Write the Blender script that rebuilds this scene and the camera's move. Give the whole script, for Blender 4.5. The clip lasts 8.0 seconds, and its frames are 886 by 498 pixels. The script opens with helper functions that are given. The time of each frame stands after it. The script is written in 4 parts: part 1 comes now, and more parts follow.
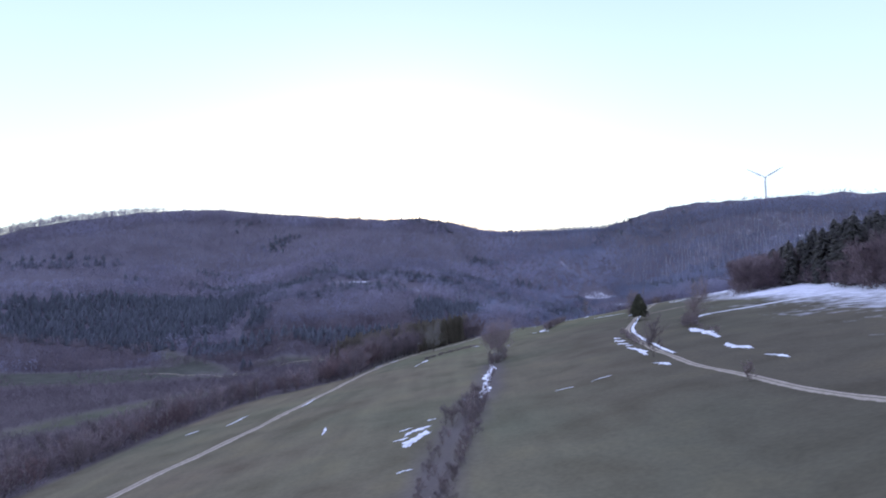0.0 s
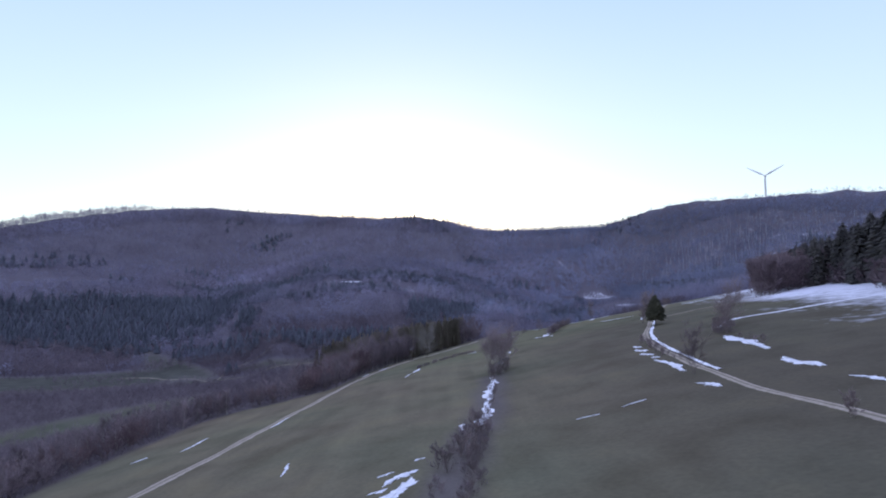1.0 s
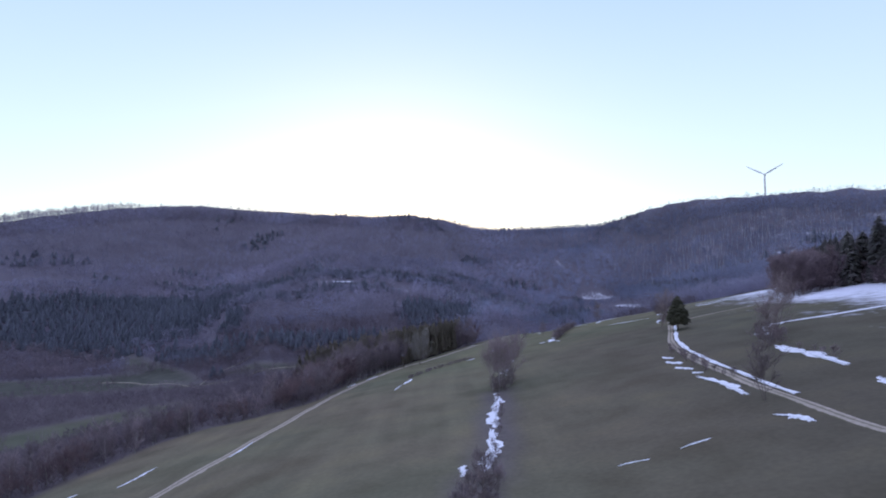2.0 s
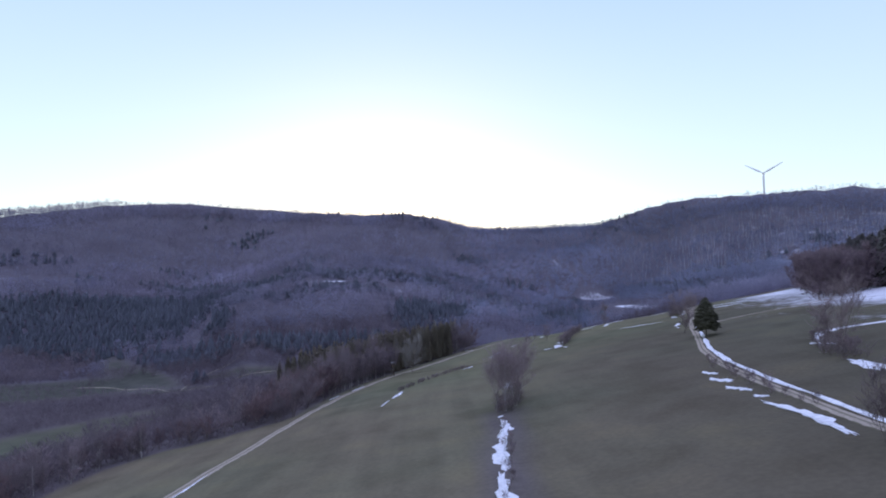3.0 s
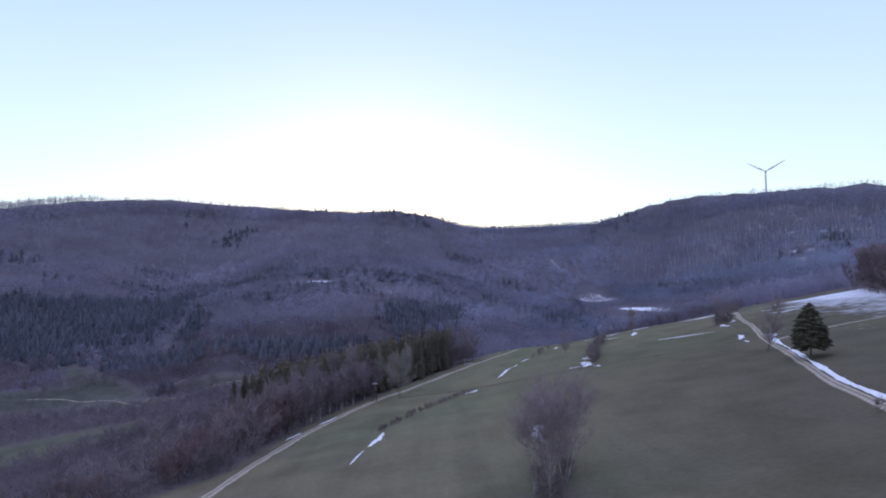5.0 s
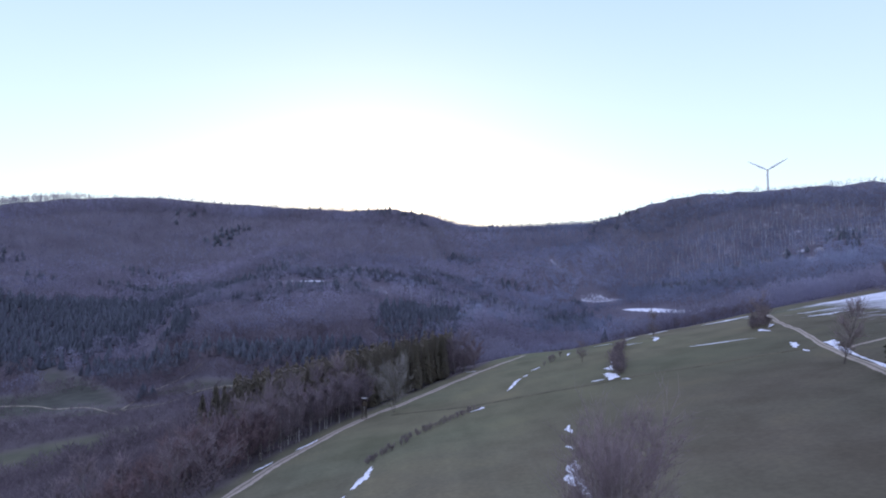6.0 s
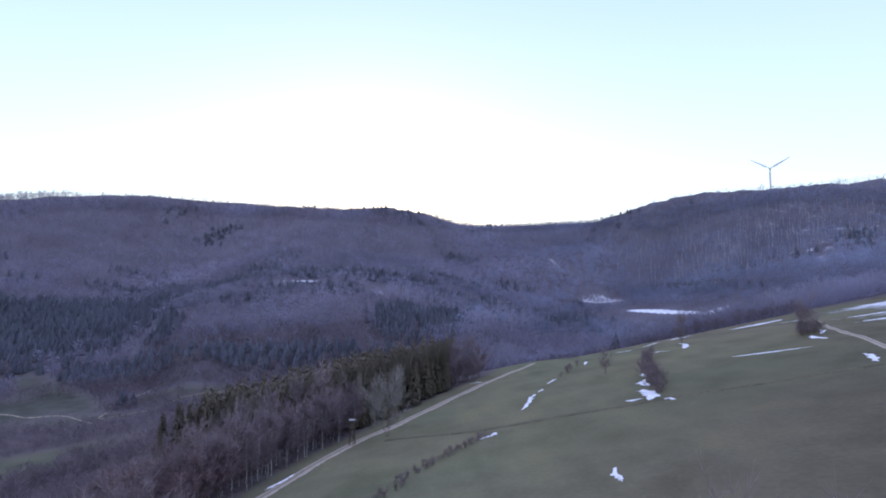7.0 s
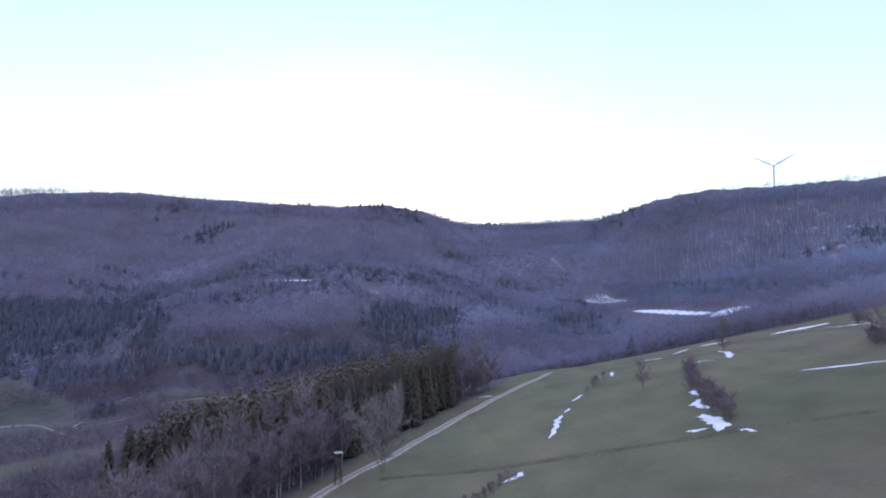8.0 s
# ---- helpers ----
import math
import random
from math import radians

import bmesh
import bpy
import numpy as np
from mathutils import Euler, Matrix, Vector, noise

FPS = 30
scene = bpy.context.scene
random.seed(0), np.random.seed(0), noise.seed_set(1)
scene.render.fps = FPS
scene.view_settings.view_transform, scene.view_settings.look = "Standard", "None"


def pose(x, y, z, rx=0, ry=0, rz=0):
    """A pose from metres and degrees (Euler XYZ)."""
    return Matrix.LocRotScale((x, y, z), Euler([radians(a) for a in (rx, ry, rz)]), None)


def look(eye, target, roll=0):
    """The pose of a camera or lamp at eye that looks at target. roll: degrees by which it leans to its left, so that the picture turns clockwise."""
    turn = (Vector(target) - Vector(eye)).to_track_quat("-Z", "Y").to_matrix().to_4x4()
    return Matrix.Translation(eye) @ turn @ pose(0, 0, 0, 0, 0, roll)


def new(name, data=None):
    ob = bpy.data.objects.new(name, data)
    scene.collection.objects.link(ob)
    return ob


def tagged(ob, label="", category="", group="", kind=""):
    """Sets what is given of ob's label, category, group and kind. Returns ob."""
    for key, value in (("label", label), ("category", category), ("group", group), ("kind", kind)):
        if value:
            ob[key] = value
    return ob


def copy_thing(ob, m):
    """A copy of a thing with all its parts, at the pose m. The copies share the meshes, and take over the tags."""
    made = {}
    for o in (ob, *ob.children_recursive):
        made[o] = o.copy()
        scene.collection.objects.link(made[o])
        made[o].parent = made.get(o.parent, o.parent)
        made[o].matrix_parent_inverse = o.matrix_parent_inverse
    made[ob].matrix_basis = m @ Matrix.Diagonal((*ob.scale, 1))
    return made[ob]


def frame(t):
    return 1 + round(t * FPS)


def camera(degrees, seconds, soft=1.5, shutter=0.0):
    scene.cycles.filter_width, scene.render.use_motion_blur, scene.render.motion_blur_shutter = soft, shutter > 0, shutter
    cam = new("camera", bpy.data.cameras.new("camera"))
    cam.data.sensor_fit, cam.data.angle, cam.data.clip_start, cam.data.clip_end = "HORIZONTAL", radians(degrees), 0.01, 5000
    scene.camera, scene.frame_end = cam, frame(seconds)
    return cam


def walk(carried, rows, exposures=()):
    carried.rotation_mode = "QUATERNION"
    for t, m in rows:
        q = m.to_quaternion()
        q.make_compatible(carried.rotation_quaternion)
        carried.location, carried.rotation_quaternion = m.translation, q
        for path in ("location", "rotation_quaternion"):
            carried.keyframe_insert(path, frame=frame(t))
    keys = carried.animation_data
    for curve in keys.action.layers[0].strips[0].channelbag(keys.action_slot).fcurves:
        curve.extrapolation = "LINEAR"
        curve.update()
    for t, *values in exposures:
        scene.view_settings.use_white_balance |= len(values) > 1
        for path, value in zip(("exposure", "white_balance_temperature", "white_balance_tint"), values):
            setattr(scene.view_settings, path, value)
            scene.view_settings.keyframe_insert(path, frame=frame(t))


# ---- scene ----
cam = camera(73.2, 8.0, soft=1.9)
METRES, EYE, TILT, LEAN, TURN = 160.0, 20.0, 3.7, 0.0, 0.0
ROWS = [
    (0.0, 0.0, 0.0, 0.0, 0.0, 0.0, 0.0),
    (0.5, 0.0014, 0.062, -0.0029, -0.2, 0.02, 0.0),
    (1.0, 0.003, 0.1255, -0.0068, -0.42, -0.01, -0.03),
    (1.5, 0.0037, 0.1891, -0.011, -0.64, -0.01, -0.07),
    (3.0, 0.0061, 0.3731, -0.0231, -1.4, 0.0, -0.16),
    (3.5, 0.0074, 0.4328, -0.0267, -1.6, -0.01, -0.24),
    (4.0, 0.0074, 0.495, -0.0303, -1.78, -0.0, -0.29),
    (4.5, 0.0066, 0.556, -0.0339, -1.98, 0.04, -0.32),
    (6.0, 0.0048, 0.7419, -0.0485, -2.52, 0.11, -0.4),
    (6.5, 0.0041, 0.8076, -0.0527, -2.7, 0.15, -0.45),
    (7.0, 0.003, 0.867, -0.0565, -2.85, 0.14, -0.43),
    (7.5, 0.0009, 0.9346, -0.0614, -3.01, 0.15, -0.43),
    (8.0, -0.0009, 0.9977, -0.0652, -3.14, 0.11, -0.44),
]
walk(cam, [(t, pose(0, 0, EYE, TILT, LEAN, TURN) @ pose(METRES * x, METRES * y, METRES * z, 90 + pitch, roll, yaw)) for t, x, y, z, yaw, pitch, roll in ROWS], [(0.0, 0.24), (0.5, 0.06), (1.5, -0.04), (4.5, -0.04), (6.5, 0.12), (8.0, 0.3)])

# ---- world and sun: the sun has gone behind the ridge ahead ----
SUN_AZ, SUN_EL = radians(-4.0), radians(4.0)
world = bpy.data.worlds.new("dusk_sky")
scene.world = world
world.use_nodes = True
wn, wl = world.node_tree.nodes, world.node_tree.links
sky = wn.new("ShaderNodeTexSky")
sky.sky_type = "NISHITA"
sky.sun_disc = False
sky.sun_elevation, sky.sun_rotation = SUN_EL, SUN_AZ
sky.altitude, sky.air_density, sky.dust_density, sky.ozone_density = 700, 1.0, 0.6, 1.5
# a thin veil of high haze lies over the clear sky; above the view it is violet and brightened to light the land
coord = wn.new("ShaderNodeTexCoord")
height = wn.new("ShaderNodeSeparateXYZ")
wl.new(coord.outputs["Generated"], height.inputs["Vector"])
shade = wn.new("ShaderNodeValToRGB")
shade.color_ramp.elements[0].position, shade.color_ramp.elements[0].color = 0.0, (0.57, 0.63, 0.71, 1)
shade.color_ramp.elements[1].position, shade.color_ramp.elements[1].color = 1.0, (0.62, 0.66, 1.18, 1)
for where, tone in ((0.22, (0.48, 0.58, 0.72, 1)), (0.46, (0.36, 0.478, 0.71, 1)), (0.66, (0.58, 0.64, 1.15, 1))):
    stop = shade.color_ramp.elements.new(where)
    stop.color = tone
wl.new(height.outputs["Z"], shade.inputs["Fac"])
lift = wn.new("ShaderNodeMix")
lift.data_type, lift.blend_type = "RGBA", "MULTIPLY"
lift.inputs[0].default_value, lift.inputs[7].default_value = 1.0, (9.9, 9.9, 9.9, 1)
wl.new(shade.outputs["Color"], lift.inputs[6])
veil = wn.new("ShaderNodeMix")
veil.data_type, veil.blend_type = "RGBA", "ADD"
veil.inputs[0].default_value = 1.0
wl.new(sky.outputs["Color"], veil.inputs[6])
wl.new(lift.outputs[2], veil.inputs[7])
wn["Background"].inputs["Strength"].default_value = 0.12
wl.new(veil.outputs[2], wn["Background"].inputs["Color"])
sun = new("sun", bpy.data.lights.new("sun", "SUN"))
sun.data.energy, sun.data.angle, sun.data.color = 2.0, radians(0.5), (1.0, 0.86, 0.7)
sun.matrix_world = look((0, 0, 0), (-math.sin(SUN_AZ) * math.cos(SUN_EL), -math.cos(SUN_AZ) * math.cos(SUN_EL), -math.sin(SUN_EL)))

# ---- materials ----


def material(name, rough=0.9):
    m = bpy.data.materials.new(name)
    m.use_nodes = True
    b = m.node_tree.nodes["Principled BSDF"]
    b.inputs["Roughness"].default_value = rough
    b.inputs["Specular IOR Level"].default_value = 0.04
    return m, m.node_tree.nodes, m.node_tree.links, b


def noise_of(n, l, scale, detail=4.0, stretch=None):
    geo = n.new("ShaderNodeNewGeometry")
    tex = n.new("ShaderNodeTexNoise")
    tex.inputs["Scale"].default_value, tex.inputs["Detail"].default_value = scale, detail
    if stretch:
        mp = n.new("ShaderNodeMapping")
        mp.inputs["Rotation"].default_value[2] = radians(stretch[3])
        mp.inputs["Scale"].default_value = stretch[:3]
        l.new(geo.outputs["Position"], mp.inputs["Vector"])
        l.new(mp.outputs["Vector"], tex.inputs["Vector"])
    else:
        l.new(geo.outputs["Position"], tex.inputs["Vector"])
    return tex.outputs["Fac"]


def ramp(n, l, fac, stops):
    r = n.new("ShaderNodeValToRGB")
    e = r.color_ramp.elements
    while len(e) < len(stops):
        e.new(0.5)
    for k, (p, c) in zip(e, stops):
        k.position, k.color = p, (*c, 1)
    l.new(fac, r.inputs["Fac"])
    return r.outputs["Color"]


def mix(n, l, fac, a, b, how="MIX"):
    m = n.new("ShaderNodeMix")
    m.data_type, m.blend_type = "RGBA", how
    for sock, v in ((m.inputs[0], fac), (m.inputs[6], a), (m.inputs[7], b)):
        if isinstance(v, (int, float)):
            sock.default_value = v
        elif isinstance(v, tuple):
            sock.default_value = (*v, 1)
        else:
            l.new(v, sock)
    return m.outputs[2]


def maths(n, l, op, a, b, c=None):
    m = n.new("ShaderNodeMath")
    m.operation = op
    m.use_clamp = op in ("MULTIPLY_ADD",)
    for sock, v in zip(m.inputs, (a, b, c)):
        if v is None:
            continue
        if isinstance(v, (int, float)):
            sock.default_value = v
        else:
            l.new(v, sock)
    return m.outputs[0]


def attr(n, name):
    a = n.new("ShaderNodeAttribute")
    a.attribute_name = name
    return a.outputs["Fac"]


def relief(n, l, b, fac, strength, distance):
    bp = n.new("ShaderNodeBump")
    bp.inputs["Strength"].default_value, bp.inputs["Distance"].default_value = strength, distance
    l.new(fac, bp.inputs["Height"])
    l.new(bp.outputs["Normal"], b.inputs["Normal"])


def two_tone(name, dark, light, coarse, fine, rough=0.9, random=0.25, bump=0.3, depth=0.05, tint=False, grain=0.8, thin=0.0):
    """A surface that varies at two scales and from object to object."""
    m, n, l, b = material(name, rough)
    c = ramp(n, l, noise_of(n, l, coarse), [(0.3, dark), (0.7, light)])
    f = noise_of(n, l, fine, 3)
    g = ramp(n, l, f, [(0.25, (0.62, 0.62, 0.62)), (0.75, (1.3, 1.3, 1.3))])
    c = mix(n, l, grain, c, g, "MULTIPLY")
    if tint:
        r = attr(n, "tint")
    else:
        r = n.new("ShaderNodeObjectInfo").outputs["Random"]
    v = ramp(n, l, r, [(0.0, (1 - random,) * 3), (1.0, (1 + random, 1 + random * 0.9, 1 + random * 0.8))])
    c = mix(n, l, 1.0, c, v, "MULTIPLY")
    l.new(c, b.inputs["Base Color"])
    if bump:
        relief(n, l, b, f, bump, depth)
    if thin:
        # slivers stand for round twigs, which take light from all sides
        through_light, both = n.new("ShaderNodeBsdfTranslucent"), n.new("ShaderNodeMixShader")
        both.inputs["Fac"].default_value = thin
        l.new(c, through_light.inputs["Color"])
        l.new(b.outputs["BSDF"], both.inputs[1])
        l.new(through_light.outputs["BSDF"], both.inputs[2])
        l.new(both.outputs["Shader"], n["Material Output"].inputs["Surface"])
    return m


def ground_material():
    m, n, l, b = material("meadow_ground", 0.95)
    broad = noise_of(n, l, 0.018, 3)
    grass = ramp(n, l, broad, [(0.3, (0.17, 0.143, 0.1)), (0.5, (0.156, 0.144, 0.095)), (0.7, (0.136, 0.142, 0.093))])
    mow = noise_of(n, l, 0.25, 3, (1.0, 0.08, 1.0, -8))
    grass = mix(n, l, 0.55, grass, ramp(n, l, mow, [(0.3, (0.82, 0.8, 0.8)), (0.7, (1.15, 1.13, 1.1))]), "MULTIPLY")
    patch = noise_of(n, l, 0.11, 5)
    # browner, darker grass towards the right and the near side
    browner = ramp(n, l, broad, [(0.3, (0.112, 0.096, 0.07)), (0.7, (0.104, 0.096, 0.067))])
    grass = mix(n, l, attr(n, "browner"), grass, browner)
    grass = mix(n, l, 0.85, grass, ramp(n, l, patch, [(0.3, (0.76, 0.74, 0.72)), (0.52, (1, 1, 1)), (0.75, (1.2, 1.16, 1.06))]), "MULTIPLY")
    fine = noise_of(n, l, 1.7, 5)
    grass = mix(n, l, 0.7, grass, ramp(n, l, fine, [(0.3, (0.86, 0.86, 0.86)), (0.7, (1.12, 1.11, 1.08))]), "MULTIPLY")
    lush = ramp(n, l, patch, [(0.3, (0.13, 0.16, 0.075)), (0.7, (0.165, 0.185, 0.085))])
    grass = mix(n, l, attr(n, "lush"), grass, lush)
    # darker grass tone for the valley-floor meadows
    rough = ramp(n, l, patch, [(0.3, (0.06, 0.062, 0.051)), (0.7, (0.096, 0.098, 0.08))])
    grass = mix(n, l, attr(n, "pasture"), grass, rough)
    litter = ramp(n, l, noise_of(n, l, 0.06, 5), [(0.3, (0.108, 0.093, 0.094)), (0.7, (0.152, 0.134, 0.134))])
    # far litter tinted bluer: distance haze put into the floor's colour
    haze_litter = ramp(n, l, noise_of(n, l, 0.03, 5), [(0.3, (0.112, 0.1, 0.114)), (0.7, (0.155, 0.142, 0.162))])
    litter = mix(n, l, attr(n, "haze_litter"), litter, haze_litter)
    litter = mix(n, l, 0.7, litter, ramp(n, l, fine, [(0.3, (0.8, 0.8, 0.8)), (0.7, (1.15, 1.15, 1.15))]), "MULTIPLY")
    c = mix(n, l, attr(n, "wood"), grass, litter)
    ragged = maths(n, l, "ADD", maths(n, l, "MULTIPLY", noise_of(n, l, 0.07, 6, (1.0, 0.35, 1.0, 20)), 1.3), maths(n, l, "MULTIPLY", noise_of(n, l, 0.45, 5, (1.0, 0.6, 1.0, 20)), 1.1))
    cover = maths(n, l, "MULTIPLY_ADD", maths(n, l, "ADD", maths(n, l, "MULTIPLY", attr(n, "snow"), 1.7), maths(n, l, "SUBTRACT", ragged, 2.02)), 1.5, 0.0)
    c = mix(n, l, cover, c, ramp(n, l, fine, [(0.3, (0.7, 0.72, 0.76)), (0.7, (0.82, 0.83, 0.86))]))
    l.new(c, b.inputs["Base Color"])
    relief(n, l, b, fine, 0.25, 0.2)
    return m


def track_material():
    m, n, l, b = material("gravel_track", 0.95)
    across = maths(n, l, "ABSOLUTE", attr(n, "across"), 0)
    rag = noise_of(n, l, 0.8, 5)
    gravel = ramp(n, l, noise_of(n, l, 2.2, 5), [(0.3, (0.32, 0.272, 0.212)), (0.7, (0.45, 0.39, 0.315))])
    turf = ramp(n, l, rag, [(0.3, (0.1, 0.1, 0.06)), (0.7, (0.17, 0.16, 0.1))])
    mid = maths(n, l, "MULTIPLY_ADD", maths(n, l, "SUBTRACT", maths(n, l, "MULTIPLY", rag, 0.5), across), 6.0, 0.1)
    edge = maths(n, l, "MULTIPLY_ADD", maths(n, l, "SUBTRACT", maths(n, l, "ADD", across, maths(n, l, "MULTIPLY", rag, 0.6)), 1.08), 8.0, 0.0)
    c = mix(n, l, maths(n, l, "MULTIPLY", mid, 0.75), gravel, turf)
    c = mix(n, l, edge, c, turf)
    l.new(c, b.inputs["Base Color"])
    relief(n, l, b, rag, 0.4, 0.1)
    return m


def snow_material():
    m, n, l, b = material("old_snow", 0.6)
    f = noise_of(n, l, 1.6, 5)
    c = ramp(n, l, f, [(0.25, (0.62, 0.63, 0.66)), (0.6, (0.84, 0.85, 0.87))])
    l.new(c, b.inputs["Base Color"])
    relief(n, l, b, f, 0.5, 0.2)
    return m


GROUND, TRACK, SNOW = ground_material(), track_material(), snow_material()
BARK = two_tone("grey_brown_bark", (0.13, 0.105, 0.095), (0.22, 0.185, 0.165), 0.6, 6, bump=0.5)
TWIGS = two_tone("purple_brown_twigs", (0.23, 0.185, 0.185), (0.32, 0.265, 0.255), 0.3, 2, bump=0, thin=0.5)
RED_TWIGS = two_tone("red_brown_twigs", (0.205, 0.147, 0.154), (0.285, 0.21, 0.212), 0.3, 2, bump=0, thin=0.5)
AIRY_TWIGS = two_tone("mauve_fine_twigs", (0.292, 0.232, 0.238), (0.38, 0.31, 0.315), 0.3, 2, bump=0, thin=0.5)
# copy of TWIGS retuned to the tone at the wood's edge
MAUVE_TWIGS = two_tone("mauve_brown_twigs", (0.24, 0.195, 0.21), (0.33, 0.275, 0.285), 0.3, 2, bump=0, thin=0.5)
DUSKY_TWIGS = two_tone("dusky_purple_twigs", (0.222, 0.17, 0.182), (0.3, 0.235, 0.245), 0.3, 2, bump=0, thin=0.5)
PALE_TWIGS = two_tone("pale_grey_twigs", (0.4, 0.362, 0.33), (0.5, 0.46, 0.42), 0.3, 2, bump=0, thin=0.5)
BIRCH = two_tone("pale_birch_bark", (0.3, 0.28, 0.26), (0.55, 0.53, 0.5), 1.5, 9, bump=0.2)
NEEDLES = two_tone("dark_spruce_needles", (0.06, 0.058, 0.044), (0.1, 0.096, 0.07), 0.5, 3, bump=0, random=0.3)
# paler than the lone spruce's needles: haze put into the colour
HAZED_NEEDLES = two_tone("hazed_spruce_needles", (0.18, 0.172, 0.168), (0.255, 0.242, 0.23), 0.4, 3, bump=0, random=0.25, grain=0.4, thin=0.4)
OLIVE = two_tone("olive_spruce_needles", (0.325, 0.284, 0.226), (0.38, 0.332, 0.264), 0.4, 3, bump=0, random=0.12, grain=0.25, thin=0.58)
# distance haze is put into these two crown colours, the second one bluer
HAZED_WOOD = two_tone("hazed_wood_crowns", (0.272, 0.244, 0.296), (0.348, 0.346, 0.455), 0.014, 0.09, bump=0, random=0.34, tint=True, grain=0.45, thin=0.5)
HAZED_BLUE_WOOD = two_tone("hazed_blue_wood_crowns", (0.235, 0.245, 0.322), (0.3, 0.332, 0.445), 0.014, 0.09, bump=0, random=0.34, tint=True, grain=0.4, thin=0.5)
STEMS = two_tone("pale_grey_stems", (0.4, 0.4, 0.43), (0.52, 0.52, 0.55), 0.05, 0.4, bump=0, random=0.1, tint=True)
SCRUB_STUFF = two_tone("brown_scrub_twigs", (0.162, 0.133, 0.149), (0.24, 0.203, 0.222), 0.03, 0.5, bump=0, random=0.25, tint=True, thin=0.5)
# conifer green made paler and bluer: distance haze put into the colour
HAZED_FIRS = two_tone("hazed_conifer_crowns", (0.152, 0.165, 0.196), (0.205, 0.222, 0.26), 0.02, 0.4, bump=0, random=0.2, tint=True, grain=0.3, thin=0.5)
EARTH = two_tone("dark_furrow_grass", (0.085, 0.078, 0.05), (0.13, 0.118, 0.075), 0.3, 2)
TIMBER = two_tone("weathered_dark_timber", (0.06, 0.045, 0.035), (0.12, 0.095, 0.075), 0.8, 7)
TIN = two_tone("pale_sheet_roof", (0.24, 0.24, 0.235), (0.33, 0.33, 0.32), 1.2, 8, rough=0.6)
TURBINE_WHITE = two_tone("turbine_white_paint", (0.76, 0.77, 0.78), (0.83, 0.83, 0.84), 0.05, 0.3, rough=0.5, random=0.05, bump=0)

# ---- the lie of the land ----
AZ = [-60, -45, -37, -33, -27, -20, -16, -11, -5.5, -2, 1, 4, 6.5, 11.5, 15, 17.3, 19.2, 22.6, 28, 33, 37, 45, 60]
RIDGE_R = [950, 950, 950, 1000, 1050, 1080, 1055, 1020, 960, 950, 980, 1150, 1190, 1190, 1150, 1020, 990, 990, 1000, 950, 920, 900, 870]
RIDGE_Z = [82, 84, 88, 115, 139, 154, 148, 138, 129, 132, 127, 130, 131, 133, 130, 133, 140, 150, 154, 149, 138, 141, 151]
# the slopes from the valley's foot up to a wooded terrace and on to the ridge: distance and height by bearing
FOOT_AZ = [-60, -37, -27, -20, -15, -10, -5, 1, 5, 10, 15, 20, 30, 45, 60]
SLOPE_R = [
    [450, 480, 500, 500, 490, 480, 465, 465, 470, 490, 510, 500, 450, 430, 430],
    [560, 590, 600, 610, 530, 535, 530, 540, 540, 600, 600, 600, 600, 560, 560],
    [650, 690, 700, 700, 640, 640, 620, 640, 650, 740, 700, 720, 748, 700, 700],
    [760, 800, 827, 830, 800, 675, 672, 700, 760, 860, 800, 820, 805, 780, 780],
    [850, 870, 910, 905, 890, 850, 820, 850, 950, 950, 950, 930, 895, 840, 830],
]
SLOPE_Z = [
    [-42, -46, -47, -47, -46, -45, -42, -40, -36, -33, -30, -20, 0, 12, 20],
    [-40, -46, -46, -40, -28, -24, -20, -15, -10, -11, -10, -2, 22, 30, 40],
    [-15, -18, -18, -14, 6, 18, 12, 1, 1, -4, 0, 10, 50, 60, 70],
    [15, 22, 24, 18, 20, 31, 29, 13, 10, 10, 13, 28, 74, 80, 90],
    [40, 40, 50, 40, 48, 60, 60, 56, 56, 56, 72, 76, 93, 100, 110],
]


def spur(x, y):
    """The near hillside: a tilted field with a shallow gully, that falls away beyond its crest."""
    u, v = np.clip(x, -260, 420) / 100, (np.maximum(y, -150) - 150) / 100
    z = -1.47 + 20.6 * u - 3.4 * v - 0.5 * u * v - 0.54 * u * np.abs(u) - 0.7 * v * v
    along = np.exp(-(((y - 160) / 110) ** 4))
    z = z + along * (0.5 * np.exp(-(((x + 16) / 14) ** 2)) - 0.7 * np.exp(-(((x - 15) / 11) ** 2)))
    z = z + 0.12 * np.sin(x / 7.3 + 0.4 * np.sin(y / 13)) * np.sin(y / 11.1 + 1) + 0.06 * np.sin(x / 2.9 + y / 4.1)
    d = np.maximum(0, y - 320 - 0.3 * np.maximum(0, x - 100)) / 100
    brow = np.clip((y - 285) / 33, 0, 1)
    z = z - 1.35 * brow * brow * (3 - 2 * brow) * np.clip((x - 38) / 15, 0, 1)
    return z - 8 * d - 6 * d * d - 9 * np.clip((left_wood(x, y) - 40) / 100, 0, 1.3)


